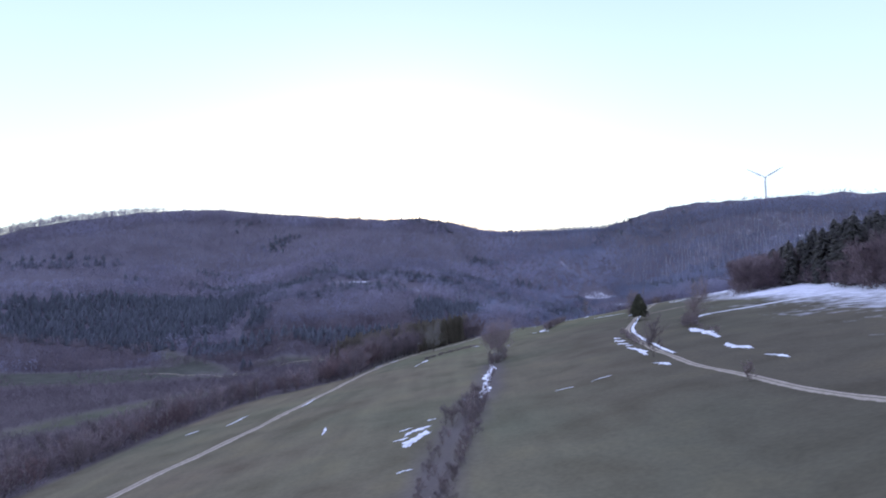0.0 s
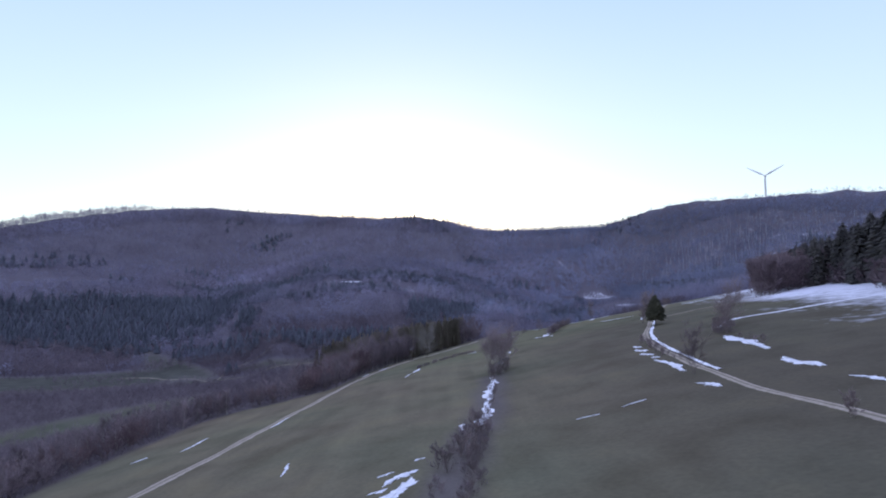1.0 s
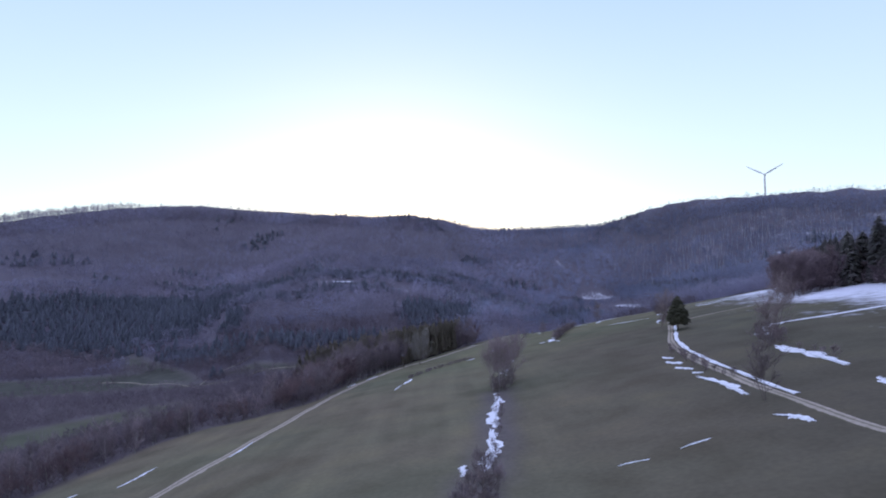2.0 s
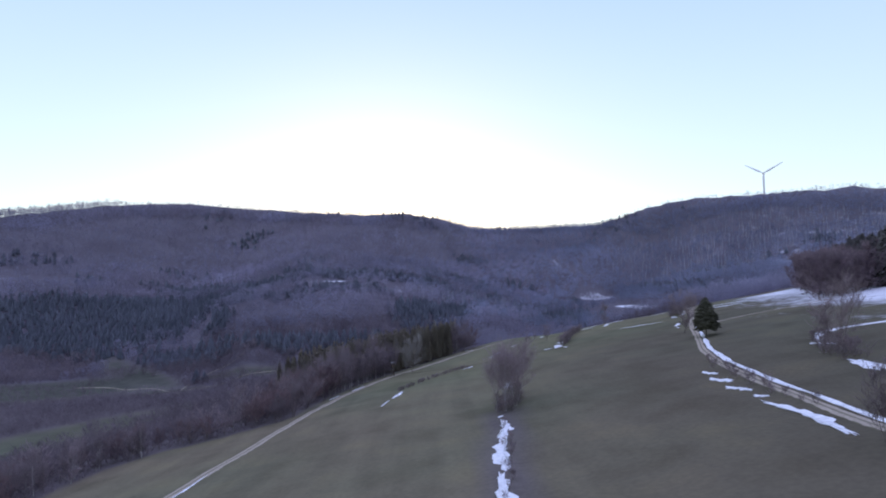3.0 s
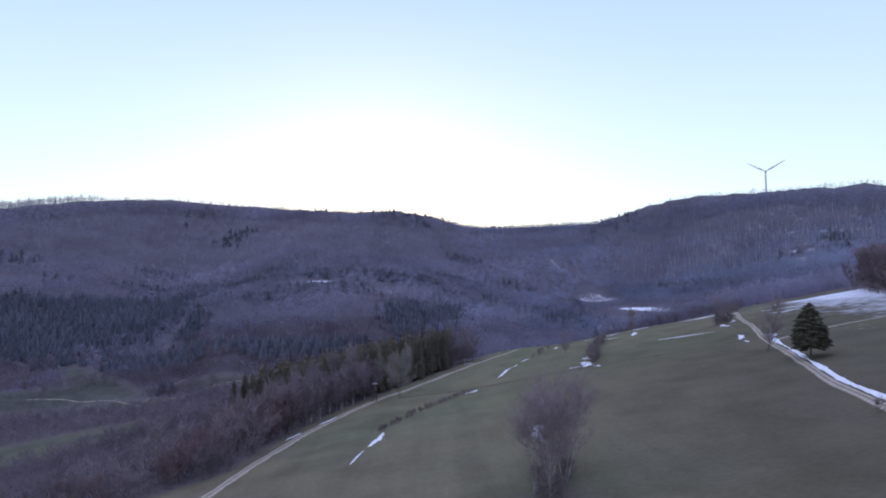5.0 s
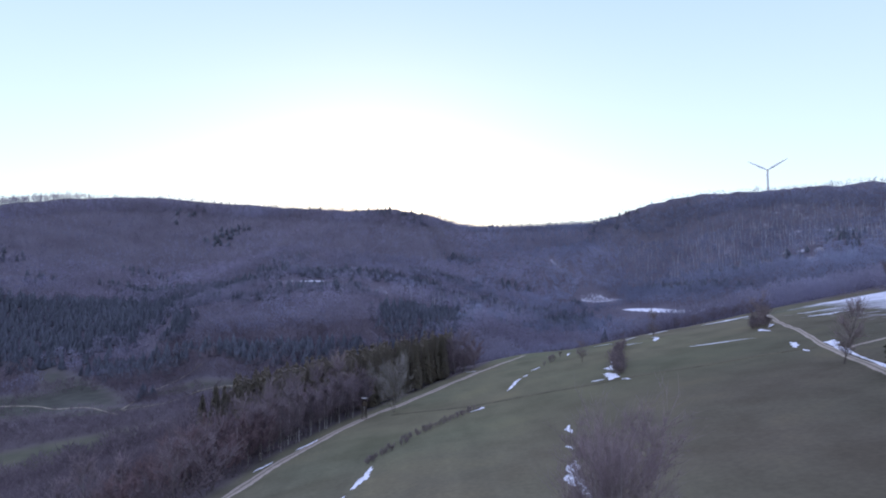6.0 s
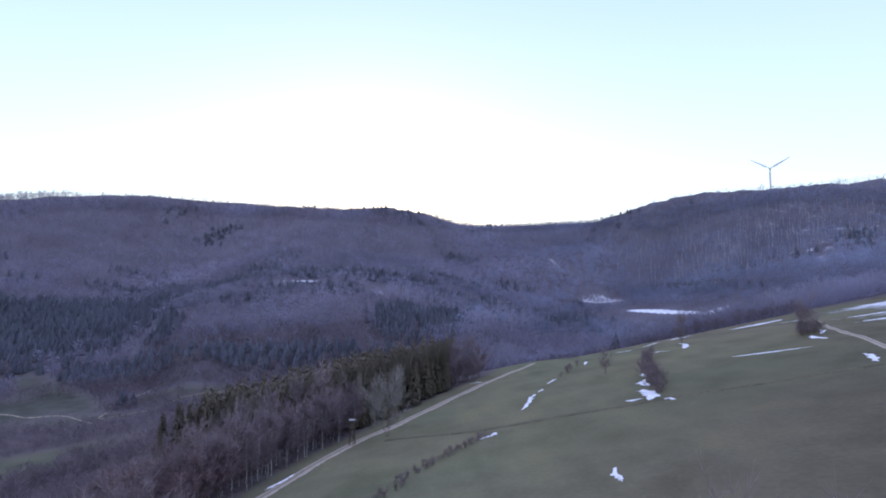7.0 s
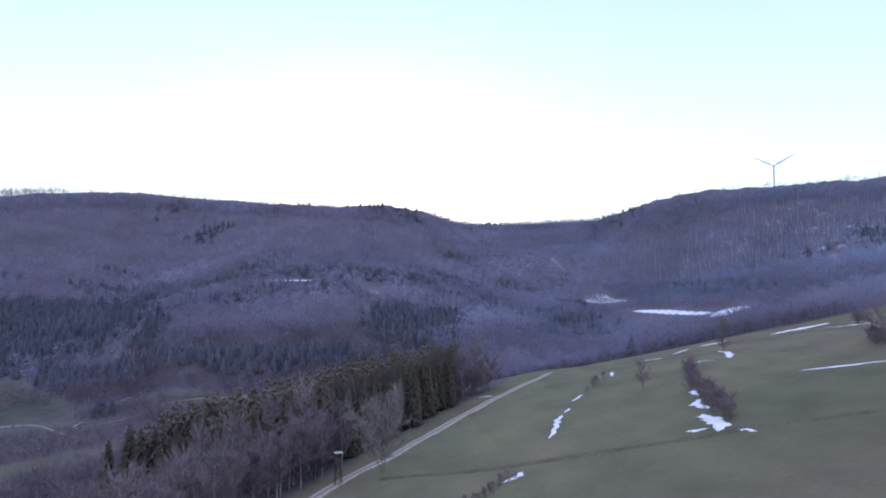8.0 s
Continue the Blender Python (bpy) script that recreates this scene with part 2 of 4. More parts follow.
def hill(x, y):
    """The wooded hills across the valley."""
    az, r = np.degrees(np.arctan2(x, y)), np.hypot(x, y)
    far = [np.interp(az, FOOT_AZ, row) for row in SLOPE_R] + [np.interp(az, AZ, RIDGE_R)]
    high = [np.interp(az, FOOT_AZ, row) for row in SLOPE_Z] + [np.interp(az, AZ, RIDGE_Z)]
    z = high[0] + 0 * r
    for r0, r1, z0, z1 in zip(far[:-1], far[1:], high[:-1], high[1:]):
        z = z + (z1 - z0) * np.clip((r - r0) / (r1 - r0), 0, 1)
    s = np.clip((r - far[0]) / (far[5] - far[0]), 0, 1)
    rough = (3.0 * np.sin(x / 41 + 1.3 * np.sin(y / 83)) + 2.2 * np.sin(y / 37 + x / 90)) * np.clip(s * 4, 0, 1) * np.clip((1 - s) * 5, 0.3, 1)
    return z - 0.03 * np.maximum(0, r - far[5]) + rough


def land(x, y):
    x, y = np.asarray(x, float), np.asarray(y, float)
    a, b, k = spur(x, y), hill(x, y), 10.0
    t = np.clip(0.5 + 0.5 * (a - b) / k, 0, 1)
    return b + (a - b) * t + k * t * (1 - t)


def z_at(x, y):
    return float(land(x, y))


LEFT_TRACK = [(-88, -60), (-74, -10), (-62, 30), (-52, 62), (-46, 85), (-43, 100), (-39.5, 114), (-35, 135), (-31, 160), (-27, 190), (-21, 217), (-15, 233), (-11, 243), (-7, 249), (-2, 257), (4, 268), (12, 281), (23, 298), (36, 314)]
RIGHT_TRACK = [(26, -70), (31, -30), (34.5, 0), (37, 25), (39, 52), (39.5, 72), (38.9, 84), (38.6, 92), (39.3, 101), (40.2, 110), (41.6, 121), (43.3, 131), (45, 140.5), (46.8, 150.5), (49.4, 161), (53.5, 174), (59.5, 188.5), (64.8, 202), (69.5, 214.5), (74.5, 226), (82.5, 242.5), (93, 268), (100.5, 283.5), (112, 306)]
WOOD_EDGE_Y = [-100, 60, 97, 135, 165, 178, 185, 190, 196, 206, 220, 232, 245, 252, 263, 272, 285, 298, 313, 340, 365, 383, 395]
WOOD_EDGE_X = [-95, -76, -69, -66, -62, -59.5, -53, -40, -28.5, -27, -24, -20.5, -15, -10, -6.5, -1, 6, 15, 24, 33, 40, 46, 62]


def left_wood(x, y):
    return np.interp(y, WOOD_EDGE_Y, WOOD_EDGE_X) - x


def right_wood(x, y):
    """Metres into the wood above the snow: a block with a corner, and a slope of tall spruces."""
    slope = np.where(y < 224, x - np.interp(y, [60, 90, 130, 140, 163, 178, 186, 198, 223], [122, 110, 99, 101, 108, 116, 120, 123, 133]), -50)
    block = np.minimum(0.88 * (x - 105 - 0.54 * (y - 217)), 0.97 * (y - 217 - 0.2 * (x - 105)))
    return np.maximum(slope, block)


def crest_wood(x, y):
    return y - np.interp(x, [20, 47, 60, 75, 85, 95, 105, 116], [383, 383, 385, 398, 392, 362, 345, 328])


def spot(x, y, cx, cy, rx, ry, turn=0.0):
    """1 inside an ellipse, with a soft edge."""
    c, s = math.cos(radians(turn)), math.sin(radians(turn))
    u, v = ((x - cx) * c + (y - cy) * s) / rx, ((y - cy) * c - (x - cx) * s) / ry
    return np.clip(2.5 * (1 - np.sqrt(u * u + v * v)) + 0.5, 0, 1)


def green_strip(x, y):
    return spot(x, y, -160, 342, 80, 19, 63)


def wedge_meadow(x, y):
    return spot(x, y, -217, 514, 68, 13, -45)


def flat_meadow(x, y):
    return spot(x, y, -270, 452, 92, 46, 20)


def meadow(x, y):
    """Open ground on the valley floor."""
    m = np.maximum(green_strip(x, y), np.maximum(wedge_meadow(x, y), flat_meadow(x, y)))
    m = np.maximum(m, spot(x, y, -165, 455, 26, 7, 35))
    return np.maximum(m, spot(x, y, -110, 488, 60, 4, 175))


FOREST_ROADS = [[(428, 772), (443, 748), (455, 722), (470, 700)], [(372, 710), (386, 688), (393, 668)], [(380, 675), (360, 645), (343, 618)], [(184, 930), (186, 909), (190, 885), (198, 863)]]

GULLY = [(-4, 30), (-2.2, 50), (-0.2, 66), (1.6, 80), (4.6, 98), (8, 112), (13, 156)]


def from_line(x, y, line):
    """Metres from a polyline."""
    d = np.full(np.shape(x), 1e9)
    for (ax, ay), (bx, by) in zip(line[:-1], line[1:]):
        t = np.clip(((x - ax) * (bx - ax) + (y - ay) * (by - ay)) / ((bx - ax) ** 2 + (by - ay) ** 2), 0, 1)
        d = np.minimum(d, np.hypot(x - ax - t * (bx - ax), y - ay - t * (by - ay)))
    return d


def clearing(x, y):
    c = spot(x, y, 203, 770, 52, 15, -76)
    c = np.maximum(c, spot(x, y, 206, 627, 48, 13, -65))
    c = np.maximum(c, spot(x, y, 230, 581, 18, 11, -30))
    c = np.maximum(c, spot(x, y, -98, 671, 30, 8, 8))
    c = np.maximum(c, spot(x, y, -32, 667, 11, 20, 0))
    for line, wide in zip(FOREST_ROADS, (4, 4, 4, 3)):
        c = np.maximum(c, np.clip(1.5 - from_line(x, y, line) / wide, 0, 1))
    return c


def low_growth(x, y):
    """Growth kept low so the camera sees the snowy clearings behind it, and two strips of rough pasture on the terrace.
    """
    rough = np.maximum(spot(x, y, -430, 700, 84, 10, 45), spot(x, y, -455, 712, 30, 6, 48))
    return np.maximum(rough, np.maximum(spot(x, y, 188, 610, 58, 30, -65), np.maximum(spot(x, y, 178, 740, 66, 24, -76), spot(x, y, 216, 560, 26, 22, 0))))


def wooded(x, y):
    w = np.maximum(np.maximum(left_wood(x, y), right_wood(x, y)), crest_wood(x, y))
    w = np.clip(w / 3 + 0.3, 0, 1)
    return w * (1 - meadow(x, y)) * (1 - clearing(x, y))


def snow_cover(x, y):
    edge = np.interp(y, [60, 88, 105, 121, 150, 180, 222, 240, 256, 276, 300, 330], [56, 60, 62, 64, 68, 74, 82, 86, 92, 96, 98, 106])
    s = np.interp(x - edge, [-12, 3, 19, 42], [0, 0.34, 0.53, 1]) * np.clip((318 - y) / 12, 0, 1) * np.clip((200 - x) / 40, 0, 1)
    s = np.maximum(s, 0.64 * spot(x, y, 203, 772, 46, 12, -76))
    s = np.maximum(s, 0.9 * spot(x, y, 207, 627, 44, 6, -65))
    s = np.maximum(s, spot(x, y, 231, 581, 15, 8, -30))
    s = np.maximum(s, spot(x, y, -95, 672, 12, 4, 10))
    s = np.maximum(s, 0.7 * spot(x, y, -117, 669, 8, 3, -30))
    s = np.maximum(s, 0.55 * spot(x, y, -31, 664, 8, 6, 0))
    for line, deep in zip(FOREST_ROADS, (0.62, 0.6, 0.55, 0.6)):
        s = np.maximum(s, deep * np.clip(1.5 - from_line(x, y, line) / 3, 0, 1))
    return np.maximum(s, 0.38 * spot(x, y, 440, 745, 150, 120, 0))


# ---- mesh helpers ----


class Shape:
    """Vertices and faces gathered piece by piece, with a tint for each vertex."""

    def __init__(self):
        self.v, self.f, self.t, self.n = [], [], [], 0

    def add(self, verts, faces, tint=0.5):
        verts = np.asarray(verts, float).reshape(-1, 3)
        self.v.append(verts)
        self.f.append(np.asarray(faces, int) + self.n)
        self.t.append(np.full(len(verts), tint) if np.isscalar(tint) else np.asarray(tint, float))
        self.n += len(verts)
        return self

    def arrays(self):
        return np.concatenate(self.v), np.concatenate(self.f), np.concatenate(self.t)

    def mesh(self, name, mat, smooth=False, tint=False):
        v, f, t = self.arrays()
        me = bpy.data.meshes.new(name)
        me.vertices.add(len(v))
        me.vertices.foreach_set("co", v.ravel())
        me.loops.add(f.size)
        me.loops.foreach_set("vertex_index", f.ravel())
        me.polygons.add(len(f))
        me.polygons.foreach_set("loop_start", np.arange(0, f.size, f.shape[1]))
        if tint:
            me.attributes.new("tint", "FLOAT", "POINT").data.foreach_set("value", t)
        if smooth:
            me.polygons.foreach_set("use_smooth", np.ones(len(f), bool))
        me.materials.append(mat)
        me.update(calc_edges=True)
        return me


def sides(d):
    """Two vectors across each direction."""
    d = d / np.maximum(np.linalg.norm(d, axis=1, keepdims=True), 1e-9)
    ref = np.where(np.abs(d[:, 2:]) > 0.8, [[1.0, 0, 0]], [[0, 0, 1.0]])
    a = np.cross(d, ref)
    a /= np.linalg.norm(a, axis=1, keepdims=True)
    return a, np.cross(d, a)


def limbs(shape, p0, p1, r0, r1, tint=0.5, k=3):
    """Tapered k-sided sticks from p0 to p1, as triangles."""
    p0, p1 = np.atleast_2d(p0).astype(float), np.atleast_2d(p1).astype(float)
    r0, r1 = np.broadcast_to(r0, len(p0))[:, None], np.broadcast_to(r1, len(p0))[:, None]
    a, b = sides(p1 - p0)
    ring = [math.tau * i / k for i in range(k)]
    low = [p0 + r0 * (a * math.cos(q) + b * math.sin(q)) for q in ring]
    high = [p1 + r1 * (a * math.cos(q) + b * math.sin(q)) for q in ring]
    v = np.stack(low + high, 1).reshape(-1, 3)
    f = []
    for i in range(k):
        j = (i + 1) % k
        f += [(i, j, k + j), (i, k + j, k + i)]
    f = (np.array(f)[None] + (np.arange(len(p0)) * 2 * k)[:, None, None]).reshape(-1, 3)
    return shape.add(v, f, tint)


def spikes(shape, p0, p1, r, tint=0.5):
    """Sharp three-sided twigs."""
    p0, p1 = np.atleast_2d(p0), np.atleast_2d(p1)
    r = np.broadcast_to(r, len(p0))[:, None]
    a, b = sides(p1 - p0)
    v = np.stack([p0 + r * a, p0 + r * (-0.5 * a + 0.87 * b), p0 + r * (-0.5 * a - 0.87 * b), p1], 1).reshape(-1, 3)
    f = (np.array([(0, 1, 3), (1, 2, 3), (2, 0, 3)])[None] + (np.arange(len(p0)) * 4)[:, None, None]).reshape(-1, 3)
    return shape.add(v, f, tint)


def blades(shape, p0, p1, r, tint=0.5):
    """Fine twigs, each one sliver."""
    a, b = sides(p1 - p0)
    q = RNG_BLADE.uniform(0, math.tau, len(p0))[:, None]
    w = np.broadcast_to(r, len(p0))[:, None] * (a * np.cos(q) + b * np.sin(q))
    v = np.stack([p0 - w, p0 + w, p1], 1).reshape(-1, 3)
    return shape.add(v, np.arange(len(v)).reshape(-1, 3), tint)


RNG_BLADE = np.random.default_rng(77)


def bare_tree(rng, height, spread, stems=1, boughs=14, twigs=9, fine=2, thick=0.022, low=0.25, girth=0.011):
    """Trunk and crown of a leafless tree or shrub standing at the origin."""
    trunk, crown = Shape(), Shape()
    for _ in range(stems):
        lean = rng.normal(0, 0.06 if stems == 1 else 0.2, 2)
        top = height * rng.uniform(0.82, 1.0)
        base = np.array([*(rng.normal(0, 0.12, 2) * (stems > 1) * spread * 0.6), -0.25])
        q = np.linspace(0, 1, 5)
        wob = np.cumsum(rng.normal(0, 0.02 * height / 3, (5, 2)), 0)
        spine = np.c_[base[0] + lean[0] * top * q + wob[:, 0], base[1] + lean[1] * top * q + wob[:, 1], base[2] + top * q]
        rad = girth * height * (1 - 0.85 * q) / math.sqrt(stems)
        limbs(trunk, spine[:-1], spine[1:], rad[:-1], rad[1:], k=5)
        m = max(4, boughs // stems)
        at = rng.uniform(low, 0.97, m)
        p0 = np.stack([np.interp(at, q, spine[:, i]) for i in range(3)], 1)
        turn = rng.uniform(0, math.tau, m)
        rise = rng.uniform(0.35, 1.1, m) + at * 0.5
        reach = spread * (1.15 - 0.55 * at) * rng.uniform(0.6, 1.0, m)
        d = np.c_[np.cos(turn), np.sin(turn), rise]
        d /= np.linalg.norm(d, axis=1, keepdims=True)
        mid = p0 + d * reach[:, None] * 0.55
        end = mid + (d + [0, 0, 0.35] + rng.normal(0, 0.15, (m, 3))) * reach[:, None] * 0.5
        br = np.interp(at, q, rad) * 0.5
        limbs(trunk, p0, mid, br, br * 0.6)
        limbs(trunk, mid, end, br * 0.6, br * 0.2)
        n = m * twigs
        i = rng.integers(0, m, n)
        s = rng.uniform(0.15, 1.0, n)[:, None]
        t0 = np.where(s < 0.55, p0[i] + (mid - p0)[i] * s / 0.55, mid[i] + (end - mid)[i] * (s - 0.55) / 0.45)
        td = d[i] * 0.7 + rng.normal(0, 0.45, (n, 3)) + [0, 0, 0.35]
        tl = rng.uniform(0.1, 0.24, n)[:, None] * (0.5 * height + spread)
        t1 = t0 + td * tl * 0.8
        spikes(crown, t0, t1, thick)
        for _ in range(fine):
            w = rng.uniform(0.25, 0.9, n)[:, None]
            f0 = t0 + (t1 - t0) * w
            blades(crown, f0, f0 + (td * 0.6 + rng.normal(0, 0.45, (n, 3)) + [0, 0, 0.2]) * tl * 0.6, thick * 0.9)
    return trunk, crown


def conifer(rng, height, radius, whorls=18, per=9, low=0.1, point=0.75, oval=False, broad=1.0):
    """Trunk and needle crown of a spruce."""
    trunk, crown = Shape(), Shape()
    limbs(trunk, [[0, 0, -0.3]], [[0, 0, height * 0.97]], 0.018 * height, 0.02, k=6)
    for i in range(whorls):
        q = i / (whorls - 1)
        n = max(4, int(per * (1 - 0.5 * q)))
        qq = np.clip(q + rng.uniform(-0.6, 0.6, n) / whorls, 0, 1)
        z = height * (low + (1 - low) * qq)
        r = radius * ((1 - qq) ** point * 0.96 + 0.04)
        if oval:
            r = radius * ((1 - qq**2.0) ** 0.6 * np.clip(0.8 + 1.2 * qq, 0, 1) * 0.95 + 0.05)
        a = rng.uniform(0, math.tau) + np.arange(n) * math.tau / n + rng.normal(0, 0.25, n)
        rr = r * rng.uniform(0.65, 1.12, n)
        out, side = np.c_[np.cos(a), np.sin(a), 0 * a], np.c_[-np.sin(a), np.cos(a), 0 * a]
        root = np.c_[0 * a, 0 * a, z + 0.1 * height / whorls]
        tip = root + out * rr[:, None] - np.c_[0 * a, 0 * a, rng.uniform(0.15, 0.6, n) * rr]
        w = (rr * rng.uniform(0.25, 0.42, n) * broad + 0.05)[:, None]
        up = np.array([0, 0, 1.0]) * (0.1 * rr[:, None] + 0.5 * height / whorls)
        mid = root + (tip - root) * rng.uniform(0.45, 0.7, n)[:, None]
        drop = np.c_[0 * a, 0 * a, rng.uniform(0.1, 0.5, n) * w[:, 0]]
        v = np.stack([root + up, mid + side * w - drop, tip, mid - side * w - drop, mid + up * 0.7], 1).reshape(-1, 3)
        f = np.array([(0, 1, 4), (1, 2, 4), (2, 3, 4), (3, 0, 4), (0, 2, 1), (0, 3, 2)])
        crown.add(v, (f[None] + (np.arange(n) * 5)[:, None, None]).reshape(-1, 3))
    spikes(crown, [[0, 0, height * 0.9]], [[0, 0, height * 1.03]], 0.12)
    return trunk, crown


def part(name, data, parent, label=""):
    ob = new(name, data)
    ob.parent = parent
    return tagged(ob, label) if label else ob


def thing(name, label, category, group=""):
    return tagged(new(name), label, category, group)


# ---- ground ----


def lines(*runs):
    out = []
    for a, b, step in runs:
        out += list(np.arange(a, b, step))
    return np.array(out)


GX = lines((-4500, -1400, 310), (-1400, -420, 28), (-420, -112, 8), (-112, 170, 2.5), (170, 262, 3), (262, 500, 8), (500, 1400, 28), (1400, 4600, 310))
GY = lines((-4500, -600, 390), (-600, -60, 30), (-60, -20, 10), (-20, 410, 2.5), (410, 580, 8), (580, 780, 3.5), (780, 800, 8), (800, 1400, 14), (1400, 4700, 300))
gx, gy = np.meshgrid(GX, GY)
gx, gy = gx.ravel(), gy.ravel()
nx, ny = len(GX), len(GY)
cell = (np.arange(nx - 1)[None] + np.arange(ny - 1)[:, None] * nx).ravel()
ground_shape = Shape().add(np.c_[gx, gy, land(gx, gy)], np.stack([cell, cell + 1, cell + nx + 1, cell + nx], 1))
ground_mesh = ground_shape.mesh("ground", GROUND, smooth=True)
# the haze tint of the wood floor sets in 440 m out
for key, values in (("wood", np.clip(wooded(gx, gy) + clearing(gx, gy) + 0.75 * np.clip(1.7 - from_line(gx, gy, GULLY) / 2.2, 0, 1), 0, 1)), ("snow", snow_cover(gx, gy)), ("haze_litter", np.clip((np.hypot(gx, gy) - 440) / 100, 0, 1)), ("pasture", np.clip(meadow(gx, gy) - 0.4 * green_strip(gx, gy), 0, 0.95)), ("browner", np.interp(gy, [100, 190], [1.0, 0.75]) * np.interp(gx - 0.06 * (gy - 100), [8, 24, 42], [0, 0.5, 1.0]) * np.clip((252 - gy + 0.25 * gx) / 30, 0, 1)), ("lush", np.maximum(np.maximum(0.36 * green_strip(gx, gy), 0.14 * wedge_meadow(gx, gy)), 0.22 * spot(gx, gy, 15, 265, 70, 60)))):
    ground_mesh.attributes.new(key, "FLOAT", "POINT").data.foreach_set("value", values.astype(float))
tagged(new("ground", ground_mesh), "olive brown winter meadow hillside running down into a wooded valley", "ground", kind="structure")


def smooth_line(points, step):
    """A polyline rounded and cut into even steps."""
    p = np.array(points, float)
    for _ in range(3):
        q = np.empty((2 * len(p) - 2, 2))
        q[0::2], q[1::2] = 0.75 * p[:-1] + 0.25 * p[1:], 0.25 * p[:-1] + 0.75 * p[1:]
        p = np.vstack([p[:1], q, p[-1:]])
    far = np.r_[0, np.cumsum(np.linalg.norm(np.diff(p, axis=0), axis=1))]
    at = np.arange(0, far[-1], step)
    p = np.c_[np.interp(at, far, p[:, 0]), np.interp(at, far, p[:, 1])]
    d = np.gradient(p, axis=0)
    d /= np.linalg.norm(d, axis=1, keepdims=True)
    return p, np.c_[d[:, 1], -d[:, 0]]


def strip(name, points, width, mat, label, rise=0.07, step=1.2, kind="road", sag=0.0, rag=0.1):
    """A track laid over the land, crowned in the middle, with an uneven edge."""
    rng = np.random.default_rng(len(points) * 7 + int(width * 10))
    p, side = smooth_line(points, step)
    cols = np.array([-1, -0.8, -0.5, -0.25, 0, 0.25, 0.5, 0.8, 1])
    half = width / 2 * (1 + rag * np.convolve(rng.normal(0, 1, len(p)), np.ones(4) / 2, "same"))
    xy = p[:, None] + side[:, None] * (half[:, None] * cols)[..., None]
    prof = rise * np.array([-0.5, 0.6, 0.7, 0.9, 1.0, 0.9, 0.7, 0.6, -0.5]) + sag * np.abs(cols)
    z = land(xy[..., 0], xy[..., 1]) + prof
    v = np.c_[xy.reshape(-1, 2), z.ravel()]
    c = (np.arange(8)[None] + np.arange(len(p) - 1)[:, None] * 9).ravel()
    sh = Shape().add(v, np.stack([c, c + 1, c + 10, c + 9], 1))
    me = sh.mesh(name, mat, smooth=True)
    me.attributes.new("across", "FLOAT", "POINT").data.foreach_set("value", np.tile(cols, len(p)))
    return tagged(new(name, me), label, kind, kind="structure")


strip("farm_track", LEFT_TRACK, 2.5, TRACK, "pale gravel farm track with two wheel ruts along the wood")
strip("farm_track", RIGHT_TRACK, 1.4, TRACK, "pale gravel farm track winding over the meadow past a spruce")
strip("snow_verge", [(41.2, 107), (42.9, 120), (44.6, 130), (46.3, 139.8), (48.1, 149.7), (50.6, 159.8), (54.6, 173.2), (60.5, 187.8), (65.8, 201.4), (70.6, 214), (75.2, 224.5)], 0.8, SNOW, "narrow bank of old snow along the gravel track", rise=0.12, rag=0.3, kind="snow")
strip("field_path", [(63, 152), (69.7, 165), (75, 166), (82, 163), (90, 160), (96, 158), (112, 150)], 1.6, SNOW, "snow-filled field path climbing to the snowy slope", kind="path")
strip("field_path", [(70, 214), (76, 218), (90, 219), (112, 214)], 1.2, TRACK, "faint narrow field path beside the track", kind="path")
strip("valley_road", [(-234, 467), (-222, 468), (-208, 466), (-196, 458), (-183, 467), (-165, 452), (-154, 443)], 1.1, TRACK, "thin pale valley road between meadows", rise=0.4, kind="road")
strip("valley_road", [(-160, 457), (-163, 480), (-160, 495), (-148, 504), (-136, 510)], 1.1, TRACK, "thin pale valley road running into the wood", rise=0.4, kind="road")
strip("valley_road", [(-158, 455), (-128, 488), (-83, 491), (-60, 492)], 0.9, TRACK, "thin pale forest road along the valley foot", rise=0.4, kind="road")
strip("field_ditch", [(-4, 242.5), (7, 239.5), (16, 237.5), (31, 232), (40, 230.5), (54, 226.5), (72, 222)], 1.7, EARTH, "narrow dark grassy furrow across the meadow", rise=0.1, kind="ditch")

# ---- woods ----
RNG = np.random.default_rng(11)


def make_tree(name, label, shapes, bark, leaf, group, category="tree"):
    top = thing(name, label, category, group)
    part("trunk", shapes[0].mesh("trunk", bark), top)
    part("crown", shapes[1].mesh("crown", leaf), top)
    return top


def stand(ob, x, y, size=1.0, turn=None, sink=0.0):
    turn = RNG.uniform(0, 360) if turn is None else turn
    return pose(x, y, z_at(x, y) - sink, 0, 0, turn) @ Matrix.Diagonal((size, size, size, 1))


def plant(proto, spots, sizes):
    """The prototype at the first spot and copies of it at the others."""
    sites = list(zip(spots, sizes))
    for (x, y), s in sites[1:]:
        copy_thing(proto, stand(proto, x, y, s))
    (x, y), s = sites[0]
    proto.matrix_basis = stand(proto, x, y, s)


def scatter(x0, x1, y0, y1, step, seed):
    r = np.random.default_rng(seed)
    x, y = np.meshgrid(np.arange(x0, x1, step), np.arange(y0, y1, step))
    x, y = x.ravel() + r.uniform(-0.45, 0.45, x.size) * step, y.ravel() + r.uniform(-0.45, 0.45, x.size) * step
    return x, y


def in_spruce_stand(x, y):
    return (y > 259) & (y < 332) & (x < 0.084 * (y - 160) - 1.0) & (x > -50 + 0.2 * (y - 260)) & (left_wood(x, y) > 0.8)


# spruce stand beside the left track
sx, sy = scatter(-60, 20, 255, 335, 2.9, 5)
keep = in_spruce_stand(sx, sy)
sx, sy = sx[keep], sy[keep]
front = (left_wood(sx, sy) < 15) | (sy < 266)
